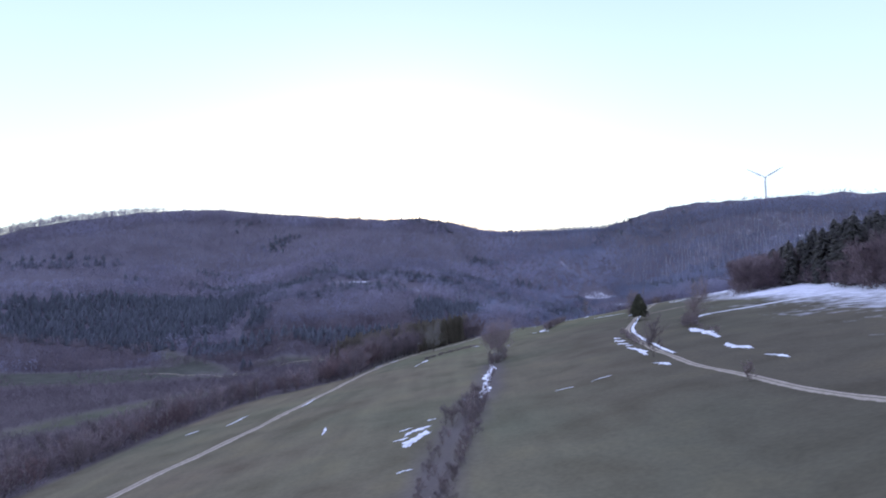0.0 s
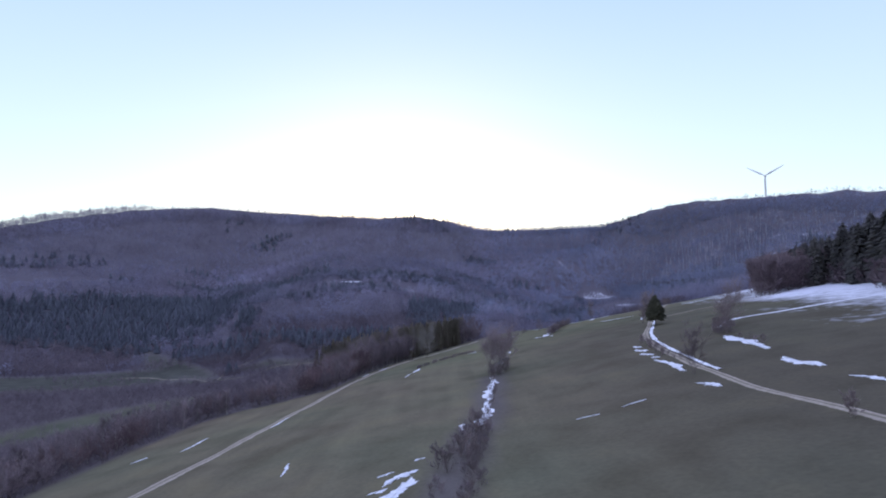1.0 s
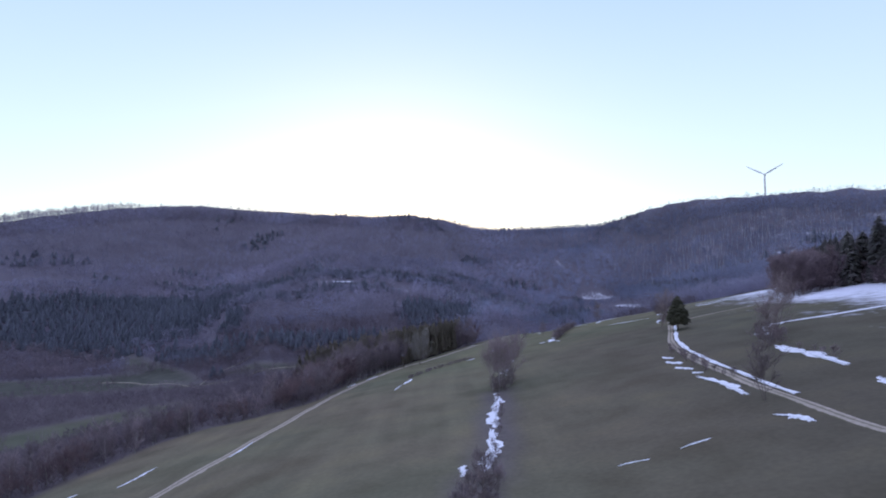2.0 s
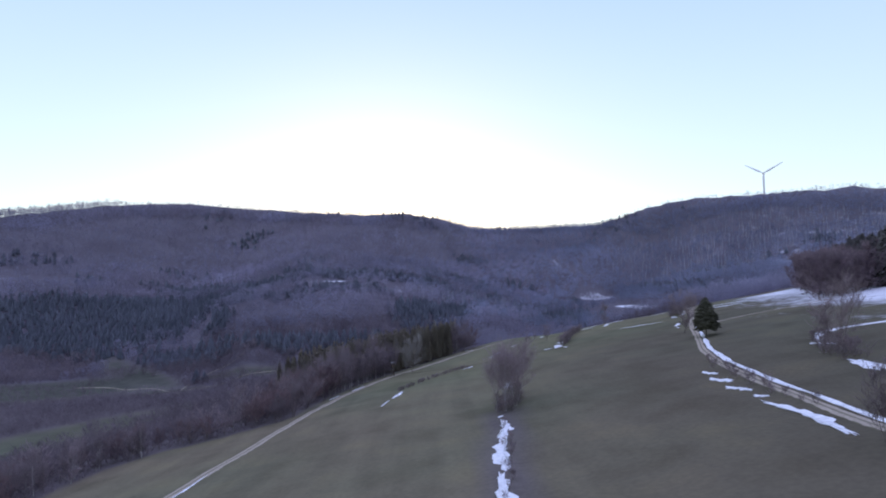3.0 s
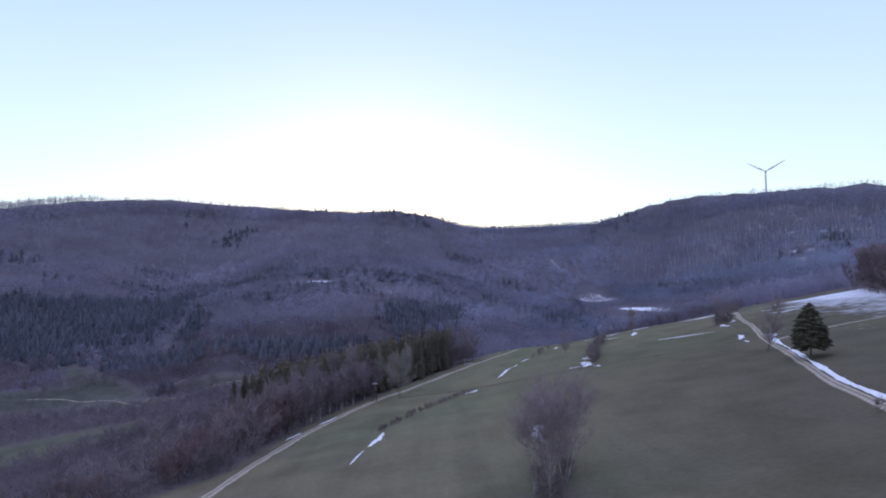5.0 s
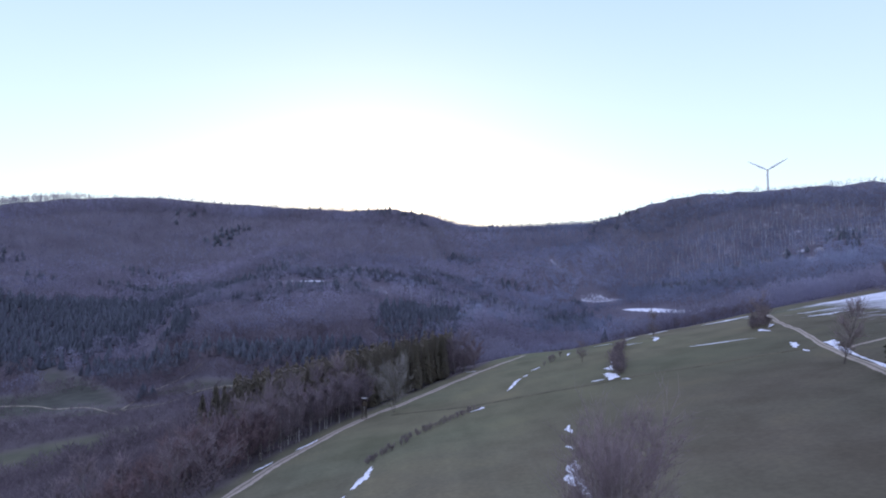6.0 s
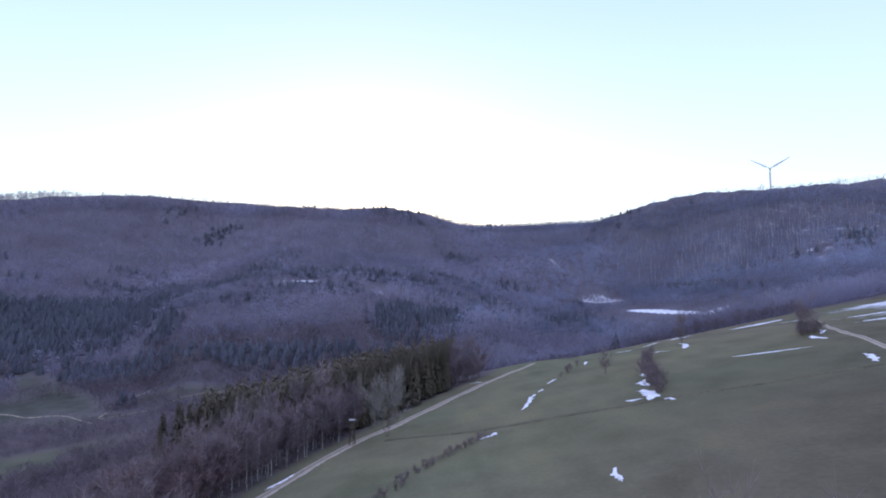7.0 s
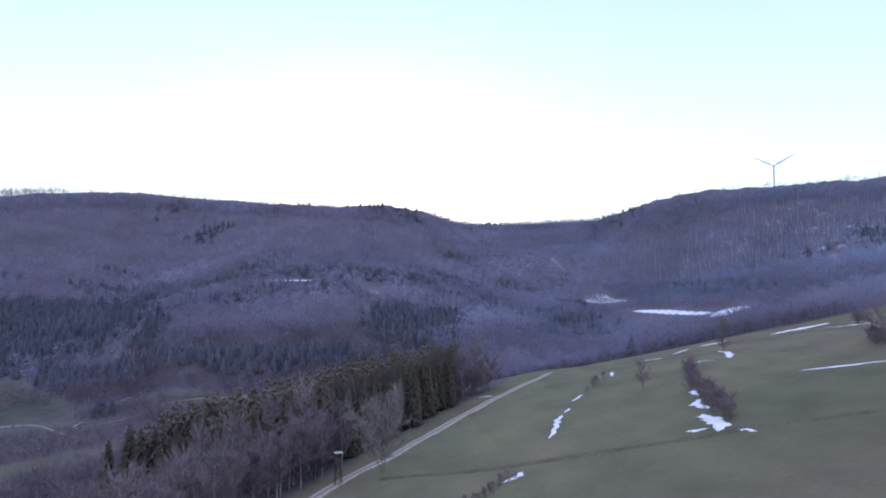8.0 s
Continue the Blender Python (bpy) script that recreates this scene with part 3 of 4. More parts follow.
protos = [make_tree("spruce_tree", "tall olive green spruce in a dense stand by the track", conifer(np.random.default_rng(40 + i), 12.0, 2.1, 46, 16, 0.1, 0.5, False, 0.34), BARK, OLIVE, "spruce stand") for i in range(4)]
for i, pr in enumerate(protos):
    pick = list(zip(sx[front][i::4], sy[front][i::4]))
    plant(pr, pick, RNG.uniform(0.92, 1.08, len(pick)))
back_x, back_y = sx[~front], sy[~front]

# bare trees along the left edge of the meadow
bx, by = scatter(-100, 34, 80, 330, 3.4, 8)
e = left_wood(bx, by)
keep = (e > 0.6) & (e < 17) & (by < 312) & ~in_spruce_stand(bx, by) & (meadow(bx, by) < 0.5)
bx, by = bx[keep], by[keep]
kinds = [
    ("bare_tree", "leafless purple brown tree at the wood's edge", 7.5, 2.5, 2, 18, MAUVE_TWIGS, BARK),
    ("bare_tree", "leafless grey brown tree with thin pale trunk", 8.0, 2.1, 1, 16, MAUVE_TWIGS, BIRCH),
    ("bare_shrub", "leafless red brown shrub with many stems", 5.0, 2.2, 5, 22, RED_TWIGS, BARK),
    ("bare_tree", "leafless purple brown tree in the copse", 6.5, 2.7, 3, 20, MAUVE_TWIGS, BARK),
    ("bare_shrub", "leafless purple brown shrub with many stems", 4.5, 2.0, 6, 24, MAUVE_TWIGS, BARK),
]
sort = np.arange(len(bx)) % 5
sort[(by > 184) & (by < 222) & (np.random.default_rng(6).uniform(0, 1, len(bx)) < 0.6)] = 2
for i, (name, label, hgt, wide, stems, boughs, leaf, bark) in enumerate(kinds):
    pr = make_tree(name, label, bare_tree(np.random.default_rng(60 + i), hgt, wide * 1.1, stems, boughs, 10, 4, 0.037, 0.1), bark, leaf, "trees at the wood's edge", "tree" if name == "bare_tree" else "shrub")
    pick = list(zip(bx[sort == i], by[sort == i]))
    plant(pr, pick, RNG.uniform(0.7, 1.1, len(pick)) * np.interp(by[sort == i], [190, 225], [1.0, 1.5]))

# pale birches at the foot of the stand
birch = make_tree("birch_tree", "slender leafless birch with a pale trunk at the wood's edge", bare_tree(np.random.default_rng(71), 8.2, 1.7, 1, 18, 10, 4, 0.032, 0.24, 0.0085), BIRCH, MAUVE_TWIGS, "birches at the wood's edge")
by = np.sort(np.random.default_rng(72).uniform(220, 258, 34))
bx = np.interp(by, WOOD_EDGE_Y, WOOD_EDGE_X) - np.random.default_rng(73).uniform(0.4, 5.0, 34)
plant(birch, list(zip(bx, by)), RNG.uniform(0.8, 1.1, 34))

# dark wood on the right
rx, ry = scatter(96, 190, 120, 300, 4.1, 9)
deep = right_wood(rx, ry)
keep = (deep > 0.4) & (deep < 26)
rx, ry, deep = rx[keep], ry[keep], deep[keep]
steep = (ry < 216) | (ry < 228) & (rx > 128)
tall = steep & (deep > np.where(ry < 166, 9, 1.5)) & (deep < 17)
hidden = steep & (deep >= 17)
mixed = ~steep & (deep > 12) & ((rx * 7.3 + ry * 3.1) % 1 < 0.85)
low_edge = steep & (deep < 2)
for i in range(3):
    pr = make_tree("spruce_tree", "tall dark green spruce in the wood above the snow", conifer(np.random.default_rng(80 + i), 17.0, 4.0, 40, 14, 0.04, 0.42, True, 0.65), BARK, HAZED_NEEDLES, "spruces above the snow")
    pick = list(zip(rx[tall][i::3], ry[tall][i::3])) + list(zip(rx[mixed][i::3], ry[mixed][i::3]))
    size = list(RNG.uniform(0.85, 1.2, len(rx[tall][i::3]))) + list(RNG.uniform(0.72, 0.98, len(rx[mixed][i::3])))
    plant(pr, pick, size)
rest = ~tall & ~mixed & ~hidden
for i in range(2):
    pr = make_tree("bare_tree", "leafless dark brown tree at the upper wood's edge", bare_tree(np.random.default_rng(90 + i), 12.0, 3.6, 2 + i, 26, 12, 5, 0.06, 0.06), BARK, DUSKY_TWIGS, "trees above the snow")
    pick = list(zip(rx[rest][i::2], ry[rest][i::2]))
    plant(pr, pick, RNG.uniform(0.75, 1.05, len(pick)) * np.where(low_edge[rest][i::2], 0.55, 1.0))

# the woods beyond, of uncounted trees


def crown_template(seed, height, radius, count, width, low=0.18):
    """A small leafless tree: a thin trunk and a rounded crown of twig slivers."""
    r = np.random.default_rng(seed)
    sh = Shape()
    limbs(sh, [[0, 0, -0.5]], [[0, 0, height * 0.75]], 0.013 * height, 0.004 * height)
    q = r.uniform(0, 1, count) ** 0.8
    a, out = r.uniform(0, math.tau, count), np.sqrt(r.uniform(0, 1, count))
    wide = radius * np.sin(np.clip(0.15 + 0.8 * q, 0, 1) * math.pi) ** 0.7
    p0 = np.c_[np.cos(a) * out * wide, np.sin(a) * out * wide, height * (low + (0.92 - low) * q)]
    d = np.c_[np.cos(a) * (0.25 + 0.5 * out), np.sin(a) * (0.25 + 0.5 * out), np.full(count, 0.75)] + r.normal(0, 0.3, (count, 3))
    blades(sh, p0, p0 + d * (height * r.uniform(0.12, 0.26, count))[:, None], width)
    return sh.arrays()


def wood_template(seed):
    return crown_template(seed, 9.0, 3.6, 64, 0.17)


def ridge_template(seed):
    return crown_template(seed, 8.5, 3.7, 46, 0.21, 0.05)


def near_template(seed):
    return crown_template(seed, 8.5, 3.1, 84, 0.125, 0.06)


def thicket_template(seed):
    return crown_template(seed + 50, 3.2, 2.3, 32, 0.125, 0.0)


def stand_template(seed, *shape):
    return conifer(np.random.default_rng(seed + 140), *shape)[1].arrays()


def fir_template(seed):
    """A far conifer: ragged tiers of drooping boughs round a leading shoot."""
    r = np.random.default_rng(seed)
    sh = Shape()
    for i in range(6):
        q = i / 5
        z0, z1, rad = 0.5 + 7.6 * q, 4.4 + 6.6 * q, 3.0 * (1 - q) ** 0.75 + 0.7
        n = 12 - i
        a = r.uniform(0, math.tau) + np.arange(n) * math.tau / n
        out = rad * np.where(np.arange(n) % 2, 0.62, 1.05) * r.uniform(0.8, 1.2, n)
        rim = np.c_[out * np.cos(a), out * np.sin(a), z0 + r.uniform(-0.4, 0.4, n)]
        sh.add(np.vstack([rim, [[0, 0, z1]]]), [(k, (k + 1) % n, n) for k in range(n)])
    limbs(sh, [[0, 0, -0.5]], [[0, 0, 2.0]], 0.2, 0.15)
    return sh.arrays()


def forest(name, label, x, y, templates, mat, seed, low, high, scale=None, crown_tone=None):
    """Many small trees joined in one mesh."""
    r = np.random.default_rng(seed)
    sh = Shape()
    which = r.integers(0, len(templates), len(x))
    for k, (v, f, _) in enumerate(templates):
        i = np.nonzero(which == k)[0]
        if not len(i):
            continue
        a, s = r.uniform(0, math.tau, len(i)), r.uniform(low, high, len(i)) * (1.0 if scale is None else scale[i])
        c, sn = np.cos(a)[:, None] * s[:, None], np.sin(a)[:, None] * s[:, None]
        px = v[:, 0] * c - v[:, 1] * sn + x[i][:, None]
        py = v[:, 0] * sn + v[:, 1] * c + y[i][:, None]
        pz = v[:, 2] * s[:, None] * r.uniform(0.85, 1.15, (len(i), 1)) + land(x[i], y[i])[:, None]
        vv = np.stack([px, py, pz], 2).reshape(-1, 3)
        ff = (f[None] + (np.arange(len(i)) * len(v))[:, None, None]).reshape(-1, 3)
        tint = r.uniform(0, 1, len(i))
        if crown_tone is not None:
            tint = np.clip(crown_tone[i] + 0.14 * (tint - 0.5), 0, 1)
        sh.add(vv, ff, np.repeat(tint, len(v)))
    return tagged(new(name, sh.mesh(name, mat, tint=True)), label, "forest", kind="stuff")


def conifer_ground(x, y):
    """Where conifers grow among the bare woods."""
    n = np.sin(x / 47 + 1.7 * np.sin(y / 71)) + np.sin(y / 39 + 1.1 * np.sin(x / 53) + 2) + 0.6 * np.sin(x / 17 - y / 23)
    d = (n > 2.3) & (np.hypot(x, y) > 700) | (n > 1.7) & (RAND[: len(x)] < 0.22)
    groves = (
        (-320, 625, 140, 80, 28, 1.0), (-190, 545, 48, 20, -20, 0.9), (-215, 745, 118, 22, -17, 0.75), (-66, 703, 46, 14, 5, 1.0),
        (-58, 650, 26, 9, 0, 0.8), (5, 588, 36, 54, 0, 1.0), (-80, 524, 64, 13, -2, 1.0), (258, 690, 84, 13, -80, 1.0),
        (127, 625, 22, 34, -20, 0.9), (-183, 592, 12, 22, 20, 1.0), (-158, 483, 7, 6, 0, 1.0), (60, 690, 50, 16, 10, 0.5), (95, 650, 75, 70, 0, 0.26), (330, 690, 50, 40, 0, 0.3), (-150, 640, 60, 22, -15, 0.3),
        (-10, 716, 44, 13, 8, 0.9), (45, 772, 60, 13, 20, 0.75), (98, 834, 52, 13, 20, 0.6), (-84, 645, 52, 10, 0, 0.8), (-310, 828, 40, 14, -10, 0.6), (-189, 611, 8, 14, 0, 0.9),
        (-31, 945, 46, 15, 0, 0.8), (-130, 975, 60, 10, 7, 0.45), (556, 852, 30, 14, 30, 0.8), (281, 1160, 14, 12, 0, 1.0), (500, 880, 12, 10, 0, 1.0),
    )
    for cx, cy, ax, ay, turn, thick in groves:
        d |= spot(x, y, cx, cy, ax, ay, turn) * thick > RAND[: len(x)] * 0.9 + 0.05
    return d & ~(spot(x, y, -335, 522, 62, 34, 10) > 0.4)


def slope_tone(x, y):
    """Shading painted into the crown tint: 0 darker low on the hills, 1 paler higher up, in waves."""
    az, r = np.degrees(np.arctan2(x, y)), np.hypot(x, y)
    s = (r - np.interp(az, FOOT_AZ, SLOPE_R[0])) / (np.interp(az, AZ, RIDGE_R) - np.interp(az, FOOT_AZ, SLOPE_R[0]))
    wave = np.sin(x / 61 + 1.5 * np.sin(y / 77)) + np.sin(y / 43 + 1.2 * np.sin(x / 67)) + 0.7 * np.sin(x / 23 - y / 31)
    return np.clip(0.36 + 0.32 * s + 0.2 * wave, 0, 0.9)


def pale_trunks(name, label, x, y, seed):
    """Pale bare trunks that stand out on a far slope."""
    r = np.random.default_rng(seed)
    z = land(x, y)
    p0, up = np.c_[x, y, z], r.uniform(8, 13, len(x))
    sh = limbs(Shape(), p0, p0 + np.c_[r.normal(0, 0.4, len(x)), r.normal(0, 0.4, len(x)), up], 0.24, 0.1)
    return tagged(new(name, sh.mesh(name, STEMS, tint=True)), label, "forest", kind="stuff")


RAND = np.random.default_rng(3).uniform(0, 1, 80000)
fx, fy = scatter(-760, 860, 60, 640, 6.0, 21)
mx, my = scatter(-1000, 1000, 440, 1330, 6.8, 22)
r1, r2 = np.hypot(fx, fy), np.hypot(mx, my)
a1, a2 = np.degrees(np.arctan2(fx, fy)), np.degrees(np.arctan2(mx, my))


def taken(x, y):
    near = (left_wood(x, y) < 17) & (y < 318) & (x < 60) | in_spruce_stand(x, y)
    return near | ((x > 90) & (right_wood(x, y) < 26) & (right_wood(x, y) > 0) & (y < 300))


bushy = (meadow(fx, fy) > 0.5) & (fx < -180) & (np.sin(fx / 13 + 2 * np.sin(fy / 31)) + np.sin(fy / 11 + fx / 29) > -0.25 + 1.2 * wedge_meadow(fx, fy))
ok1 = (r1 < 560) & (np.abs(a1) < 56) & ((wooded(fx, fy) > 0.5) | bushy) & ~taken(fx, fy) & (a1 < 46)
ok2 = (r2 >= 560) & (r2 < np.interp(a2, AZ, RIDGE_R) + np.interp(a2, [-29, -24], [10, -6])) & (a2 > -46) & (a2 < 48) & (wooded(mx, my) > 0.5)
bare_patch = spot(mx, my, 440, 745, 150, 120) > 0.3
ok1 &= low_growth(fx, fy) < 0.5
ok2 &= low_growth(mx, my) < 0.5
ok2 &= ~(bare_patch & (RAND[: len(mx)] < 0.1))
fx, fy, mx, my = fx[ok1], fy[ok1], mx[ok2], my[ok2]
c1, c2 = conifer_ground(fx, fy), conifer_ground(mx, my)
scrub = (left_wood(fx, fy) < 85) & (fy < 300) & (fx < 0) | (fx < -110) & (fx > -330) & (fy < 480)
east, west = ~c1 & ~scrub & (fx > 15), ~c1 & ~scrub & (fx <= 15)
forest("bare_wood", "leafless grey wood below the meadow's crest", fx[east], fy[east], [near_template(i) for i in range(6)], HAZED_WOOD, 31, 0.75, 1.15, None, 0.15 + 0.5 * slope_tone(fx[east], fy[east]))
forest("bare_wood", "leafless purple brown wood on the valley floor", fx[west], fy[west], [near_template(i) for i in range(6)], SCRUB_STUFF, 30, 0.75, 1.1)
forest("bare_scrub", "low leafless purple brown scrub below the track", fx[scrub], fy[scrub], [near_template(i + 20) for i in range(6)], SCRUB_STUFF, 35, 0.5, 0.8, np.interp(left_wood(fx[scrub], fy[scrub]), [20, 40, 60, 80, 110, 150], [1.0, 0.75, 0.55, 0.5, 0.48, 0.6]))
nx2, ny2 = scatter(10, 330, 318, 560, 4.6, 27)
on = (wooded(nx2, ny2) > 0.5) & (crest_wood(nx2, ny2) > 6) & (np.degrees(np.arctan2(nx2, ny2)) < 40) & ~taken(nx2, ny2)
forest("bare_scrub", "leafless grey purple undergrowth below the meadow's crest", nx2[on], ny2[on], [thicket_template(i + 10) for i in range(4)], HAZED_WOOD, 40, 1.2, 2.0, None, 0.12 + 0.5 * slope_tone(nx2[on], ny2[on]))
qx, qy = scatter(-330, 30, 70, 480, 2.8, 24)
qe = left_wood(qx, qy)
on = (qe > 0.4) & ((qe < 90) & (qy < 300) | (qx < -110)) & (meadow(qx, qy) < 0.15) & ~in_spruce_stand(qx, qy) & (np.abs(np.degrees(np.arctan2(qx, qy))) < 46)
qx, qy, qe = qx[on], qy[on], qe[on]
forest("bare_scrub", "dense low leafless purple brown thicket filling the wood's floor", qx, qy, [thicket_template(i) for i in range(6)], SCRUB_STUFF, 39, 0.7, 1.25, np.interp(qe, [1, 8, 20, 40, 60, 80, 95, 110, 150], [0.5, 0.95, 1.0, 0.9, 0.8, 0.75, 0.7, 0.7, 0.9]))
vx, vy = scatter(-340, 40, 300, 575, 4.2, 28)
on = (left_wood(vx, vy) > 12) & (meadow(vx, vy) < 0.15) & ~in_spruce_stand(vx, vy) & (np.degrees(np.arctan2(vx, vy)) > -44) & ((vx > -108) | (vy > 470))
forest("bare_scrub", "leafless purple brown undergrowth on the valley floor", vx[on], vy[on], [thicket_template(i + 20) for i in range(5)], SCRUB_STUFF, 41, 1.1, 1.9)
c1 &= ~scrub
forest("conifer_wood", "dark green conifers scattered in the valley wood", fx[c1], fy[c1], [fir_template(i) for i in range(4)], HAZED_FIRS, 32, 0.55, 0.95)
high = ~c2 & (np.hypot(mx, my) > np.interp(np.degrees(np.arctan2(mx, my)), AZ, RIDGE_R) - 190)
# the bluer hazed crowns take over towards the east
bluer = np.interp(mx - 0.1 * my, [-60, 130], [0, 1]) > RAND[::-1][: len(mx)]
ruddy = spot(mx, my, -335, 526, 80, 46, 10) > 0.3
for stand_of, leaf, label in ((~bluer & ~ruddy, HAZED_WOOD, "leafless mauve brown wood covering the far slopes"), (ruddy, SCRUB_STUFF, "leafless red brown wood at the foot of the dark conifers"), (bluer & ~ruddy, HAZED_BLUE_WOOD, "leafless wood covering the far slopes, bluer with haze put into its colour")):
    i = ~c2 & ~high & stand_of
    forest("bare_wood", label, mx[i], my[i], [wood_template(k) for k in range(6)], leaf, 33, 0.8, 1.25, None, slope_tone(mx[i], my[i]))
ax, ay = scatter(-1000, 1000, 500, 1330, 4.4, 23)
aa, ar = np.degrees(np.arctan2(ax, ay)), np.hypot(ax, ay) - np.interp(np.degrees(np.arctan2(ax, ay)), AZ, RIDGE_R)
on = (ar > -45) & (ar < np.interp(aa, [-29, -24], [14, 3])) & (aa > -44) & (aa < 46)
ridge_x, ridge_y = np.r_[mx[high], ax[on]], np.r_[my[high], ay[on]]
crest_size = np.r_[np.ones(high.sum()), np.where(ar[on] > -20, np.interp(aa[on], [-30, -24], [0.95, 0.45]), 0.95)]
bluer = np.interp(ridge_x - 0.1 * ridge_y, [-60, 130], [0, 1]) > np.random.default_rng(4).uniform(0, 1, len(ridge_x))
for stand_of, leaf, label in ((~bluer, HAZED_WOOD, "leafless mauve brown wood along the far ridge"), (bluer, HAZED_BLUE_WOOD, "leafless wood along the far ridge, bluer with haze put into its colour")):
    forest("bare_wood", label, ridge_x[stand_of], ridge_y[stand_of], [ridge_template(i) for i in range(6)], leaf, 36, 0.6, 1.15, crest_size[stand_of], 0.7 * slope_tone(ridge_x[stand_of], ridge_y[stand_of]))
gx2, gy2 = scatter(-520, 260, 440, 800, 6.2, 25)
grove = conifer_ground(gx2, gy2) & (np.hypot(gx2, gy2) > 500) & (wooded(gx2, gy2) > 0.5) & (crest_wood(gx2, gy2) > 60)
forest("conifer_wood", "conifer groves on the far hills, blue haze put into their colour", np.r_[mx[c2], gx2[grove]], np.r_[my[c2], gy2[grove]], [fir_template(i + 9) for i in range(4)], HAZED_FIRS, 34, 0.6, 0.82)

ux, uy = scatter(110, 260, 560, 790, 4.0, 26)
on = (low_growth(ux, uy) > 0.4) & (clearing(ux, uy) < 0.3)
forest("bare_scrub", "leafless growth kept low before the snowy clearings", ux[on], uy[on], [thicket_template(i) for i in range(4)], HAZED_WOOD, 58, 0.5, 0.9, None, np.full(on.sum(), 0.25))
ex, ey = scatter(15, 160, 310, 420, 2.8, 53)
on = (crest_wood(ex, ey) > 0.2) & (crest_wood(ex, ey) < 14) & (left_wood(ex, ey) > -100)
forest("bare_scrub", "low leafless purple brown scrub along the meadow's crest", ex[on], ey[on], [near_template(i + 30) for i in range(4)], SCRUB_STUFF, 54, 0.3, 0.6)
tx, ty = scatter(-60, 640, 620, 900, 8.0, 51)
on = np.maximum(spot(tx, ty, 440, 760, 170, 110), np.maximum(0.5 * spot(tx, ty, 330, 830, 90, 70), 0.8 * spot(tx, ty, 40, 665, 70, 22)))
on = (on * 0.75 > RAND[: len(tx)]) & (clearing(tx, ty) < 0.3) & (np.hypot(tx, ty) < np.interp(np.degrees(np.arctan2(tx, ty)), AZ, RIDGE_R) - 40)
# sunlight on the crest trunks is put into their pale colour
crest_az = np.radians(np.random.default_rng(55).uniform(-36, -25.5, 260))
crest_r = np.interp(np.degrees(crest_az), AZ, RIDGE_R) + np.random.default_rng(56).uniform(-14, 6, 260)
pale_trunks("pale_trunks", "trunks along the crest of the far hill, sunlight put in as pale colour", crest_r * np.sin(crest_az), crest_r * np.cos(crest_az), 57)
pale_trunks("pale_trunks", "pale bare trunks standing in rows on the far slope", tx[on], ty[on], 52)

forest("spruce_wood", "olive green spruces filling the stand by the track", back_x, back_y, [stand_template(i, 12.0, 2.3, 13, 7, 0.12, 0.5) for i in range(3)], OLIVE, 37, 0.92, 1.08)
forest("spruce_wood", "dark green spruces deep in the wood above the snow", rx[hidden], ry[hidden], [stand_template(i, 17.0, 4.2, 13, 7, 0.06, 0.42, True) for i in range(3)], HAZED_NEEDLES, 38, 0.9, 1.15)

ox, oy = scatter(80, 190, 100, 300, 2.9, 29)
on = (right_wood(ox, oy) > 0.2) & (right_wood(ox, oy) < 13)
forest("bare_scrub", "dense leafless brown undergrowth at the upper wood's edge", ox[on], oy[on], [thicket_template(i + 40) for i in range(4)], DUSKY_TWIGS, 42, 0.9, 1.6)

# ---- single trees and hedges on the meadow ----
for x, y, hgt, wide, stems, leaf, label in (
    (13.4, 156.5, 10.3, 3.3, 4, AIRY_TWIGS, "tall leafless purple brown tree cluster standing in old snow"),
    (12.2, 158.5, 8.8, 3.1, 3, AIRY_TWIGS, "leafless purple brown tree leaning over the snow strip"),
    (15.4, 159, 9.4, 3.2, 3, AIRY_TWIGS, "leafless purple brown tree beside the taller cluster"),
    (14.6, 162, 9.9, 3.0, 3, AIRY_TWIGS, "tall leafless purple brown tree behind the snow strip"),
    (16.2, 167, 8.0, 2.3, 2, TWIGS, "leafless purple brown tree at the end of the hedge"),
    (-3.9, 246.2, 10.2, 3.9, 3, PALE_TWIGS, "pale grey leafless tree beside the gravel track"),
    (38, 74.5, 2.3, 0.8, 4, TWIGS, "thin leafless shrub beside the gravel track"),
    (37.6, 107, 6.8, 2.4, 5, TWIGS, "leafless brown tree between track and snow patches"),
    (61.5, 147, 10.5, 2.9, 3, TWIGS, "leafless brown tree with a dark thicket at its foot"),
    (64.5, 154, 8.0, 2.4, 2, TWIGS, "leafless brown tree beside the field path"),
    (63.6, 204.5, 9.2, 2.4, 2, TWIGS, "leafless brown tree across the track from the spruce"),
    (69, 289, 8.0, 1.7, 2, TWIGS, "slender leafless tree on the meadow's crest"),
    (42, 267, 4.8, 1.9, 4, TWIGS, "small leafless tree alone on the meadow"),
    (87, 266.5, 7.8, 2.6, 6, TWIGS, "dense leafless thicket where the tracks meet"),
):
    ob = make_tree("bare_tree", label, bare_tree(RNG, hgt, wide, stems, 40 if hgt > 8 else 28, 12 if hgt > 5 else 8, 6, 0.034 if leaf is PALE_TWIGS else 0.013 if leaf is AIRY_TWIGS else 0.017, 0.3 if 150 < y < 165 and x < 20 else 0.12 if stems > 1 else 0.25, 0.009), BIRCH if 140 < y < 163 and x < 20 else BARK, leaf, "trees on the meadow")
    ob.matrix_basis = stand(ob, x, y)

ob = make_tree("spruce_tree", "broad dark green spruce alone beside the gravel track", conifer(RNG, 8.6, 3.05, 40, 18, 0.28, 0.42, True), BARK, NEEDLES, "trees on the meadow")
ob.matrix_basis = stand(ob, 62.6, 191.5)

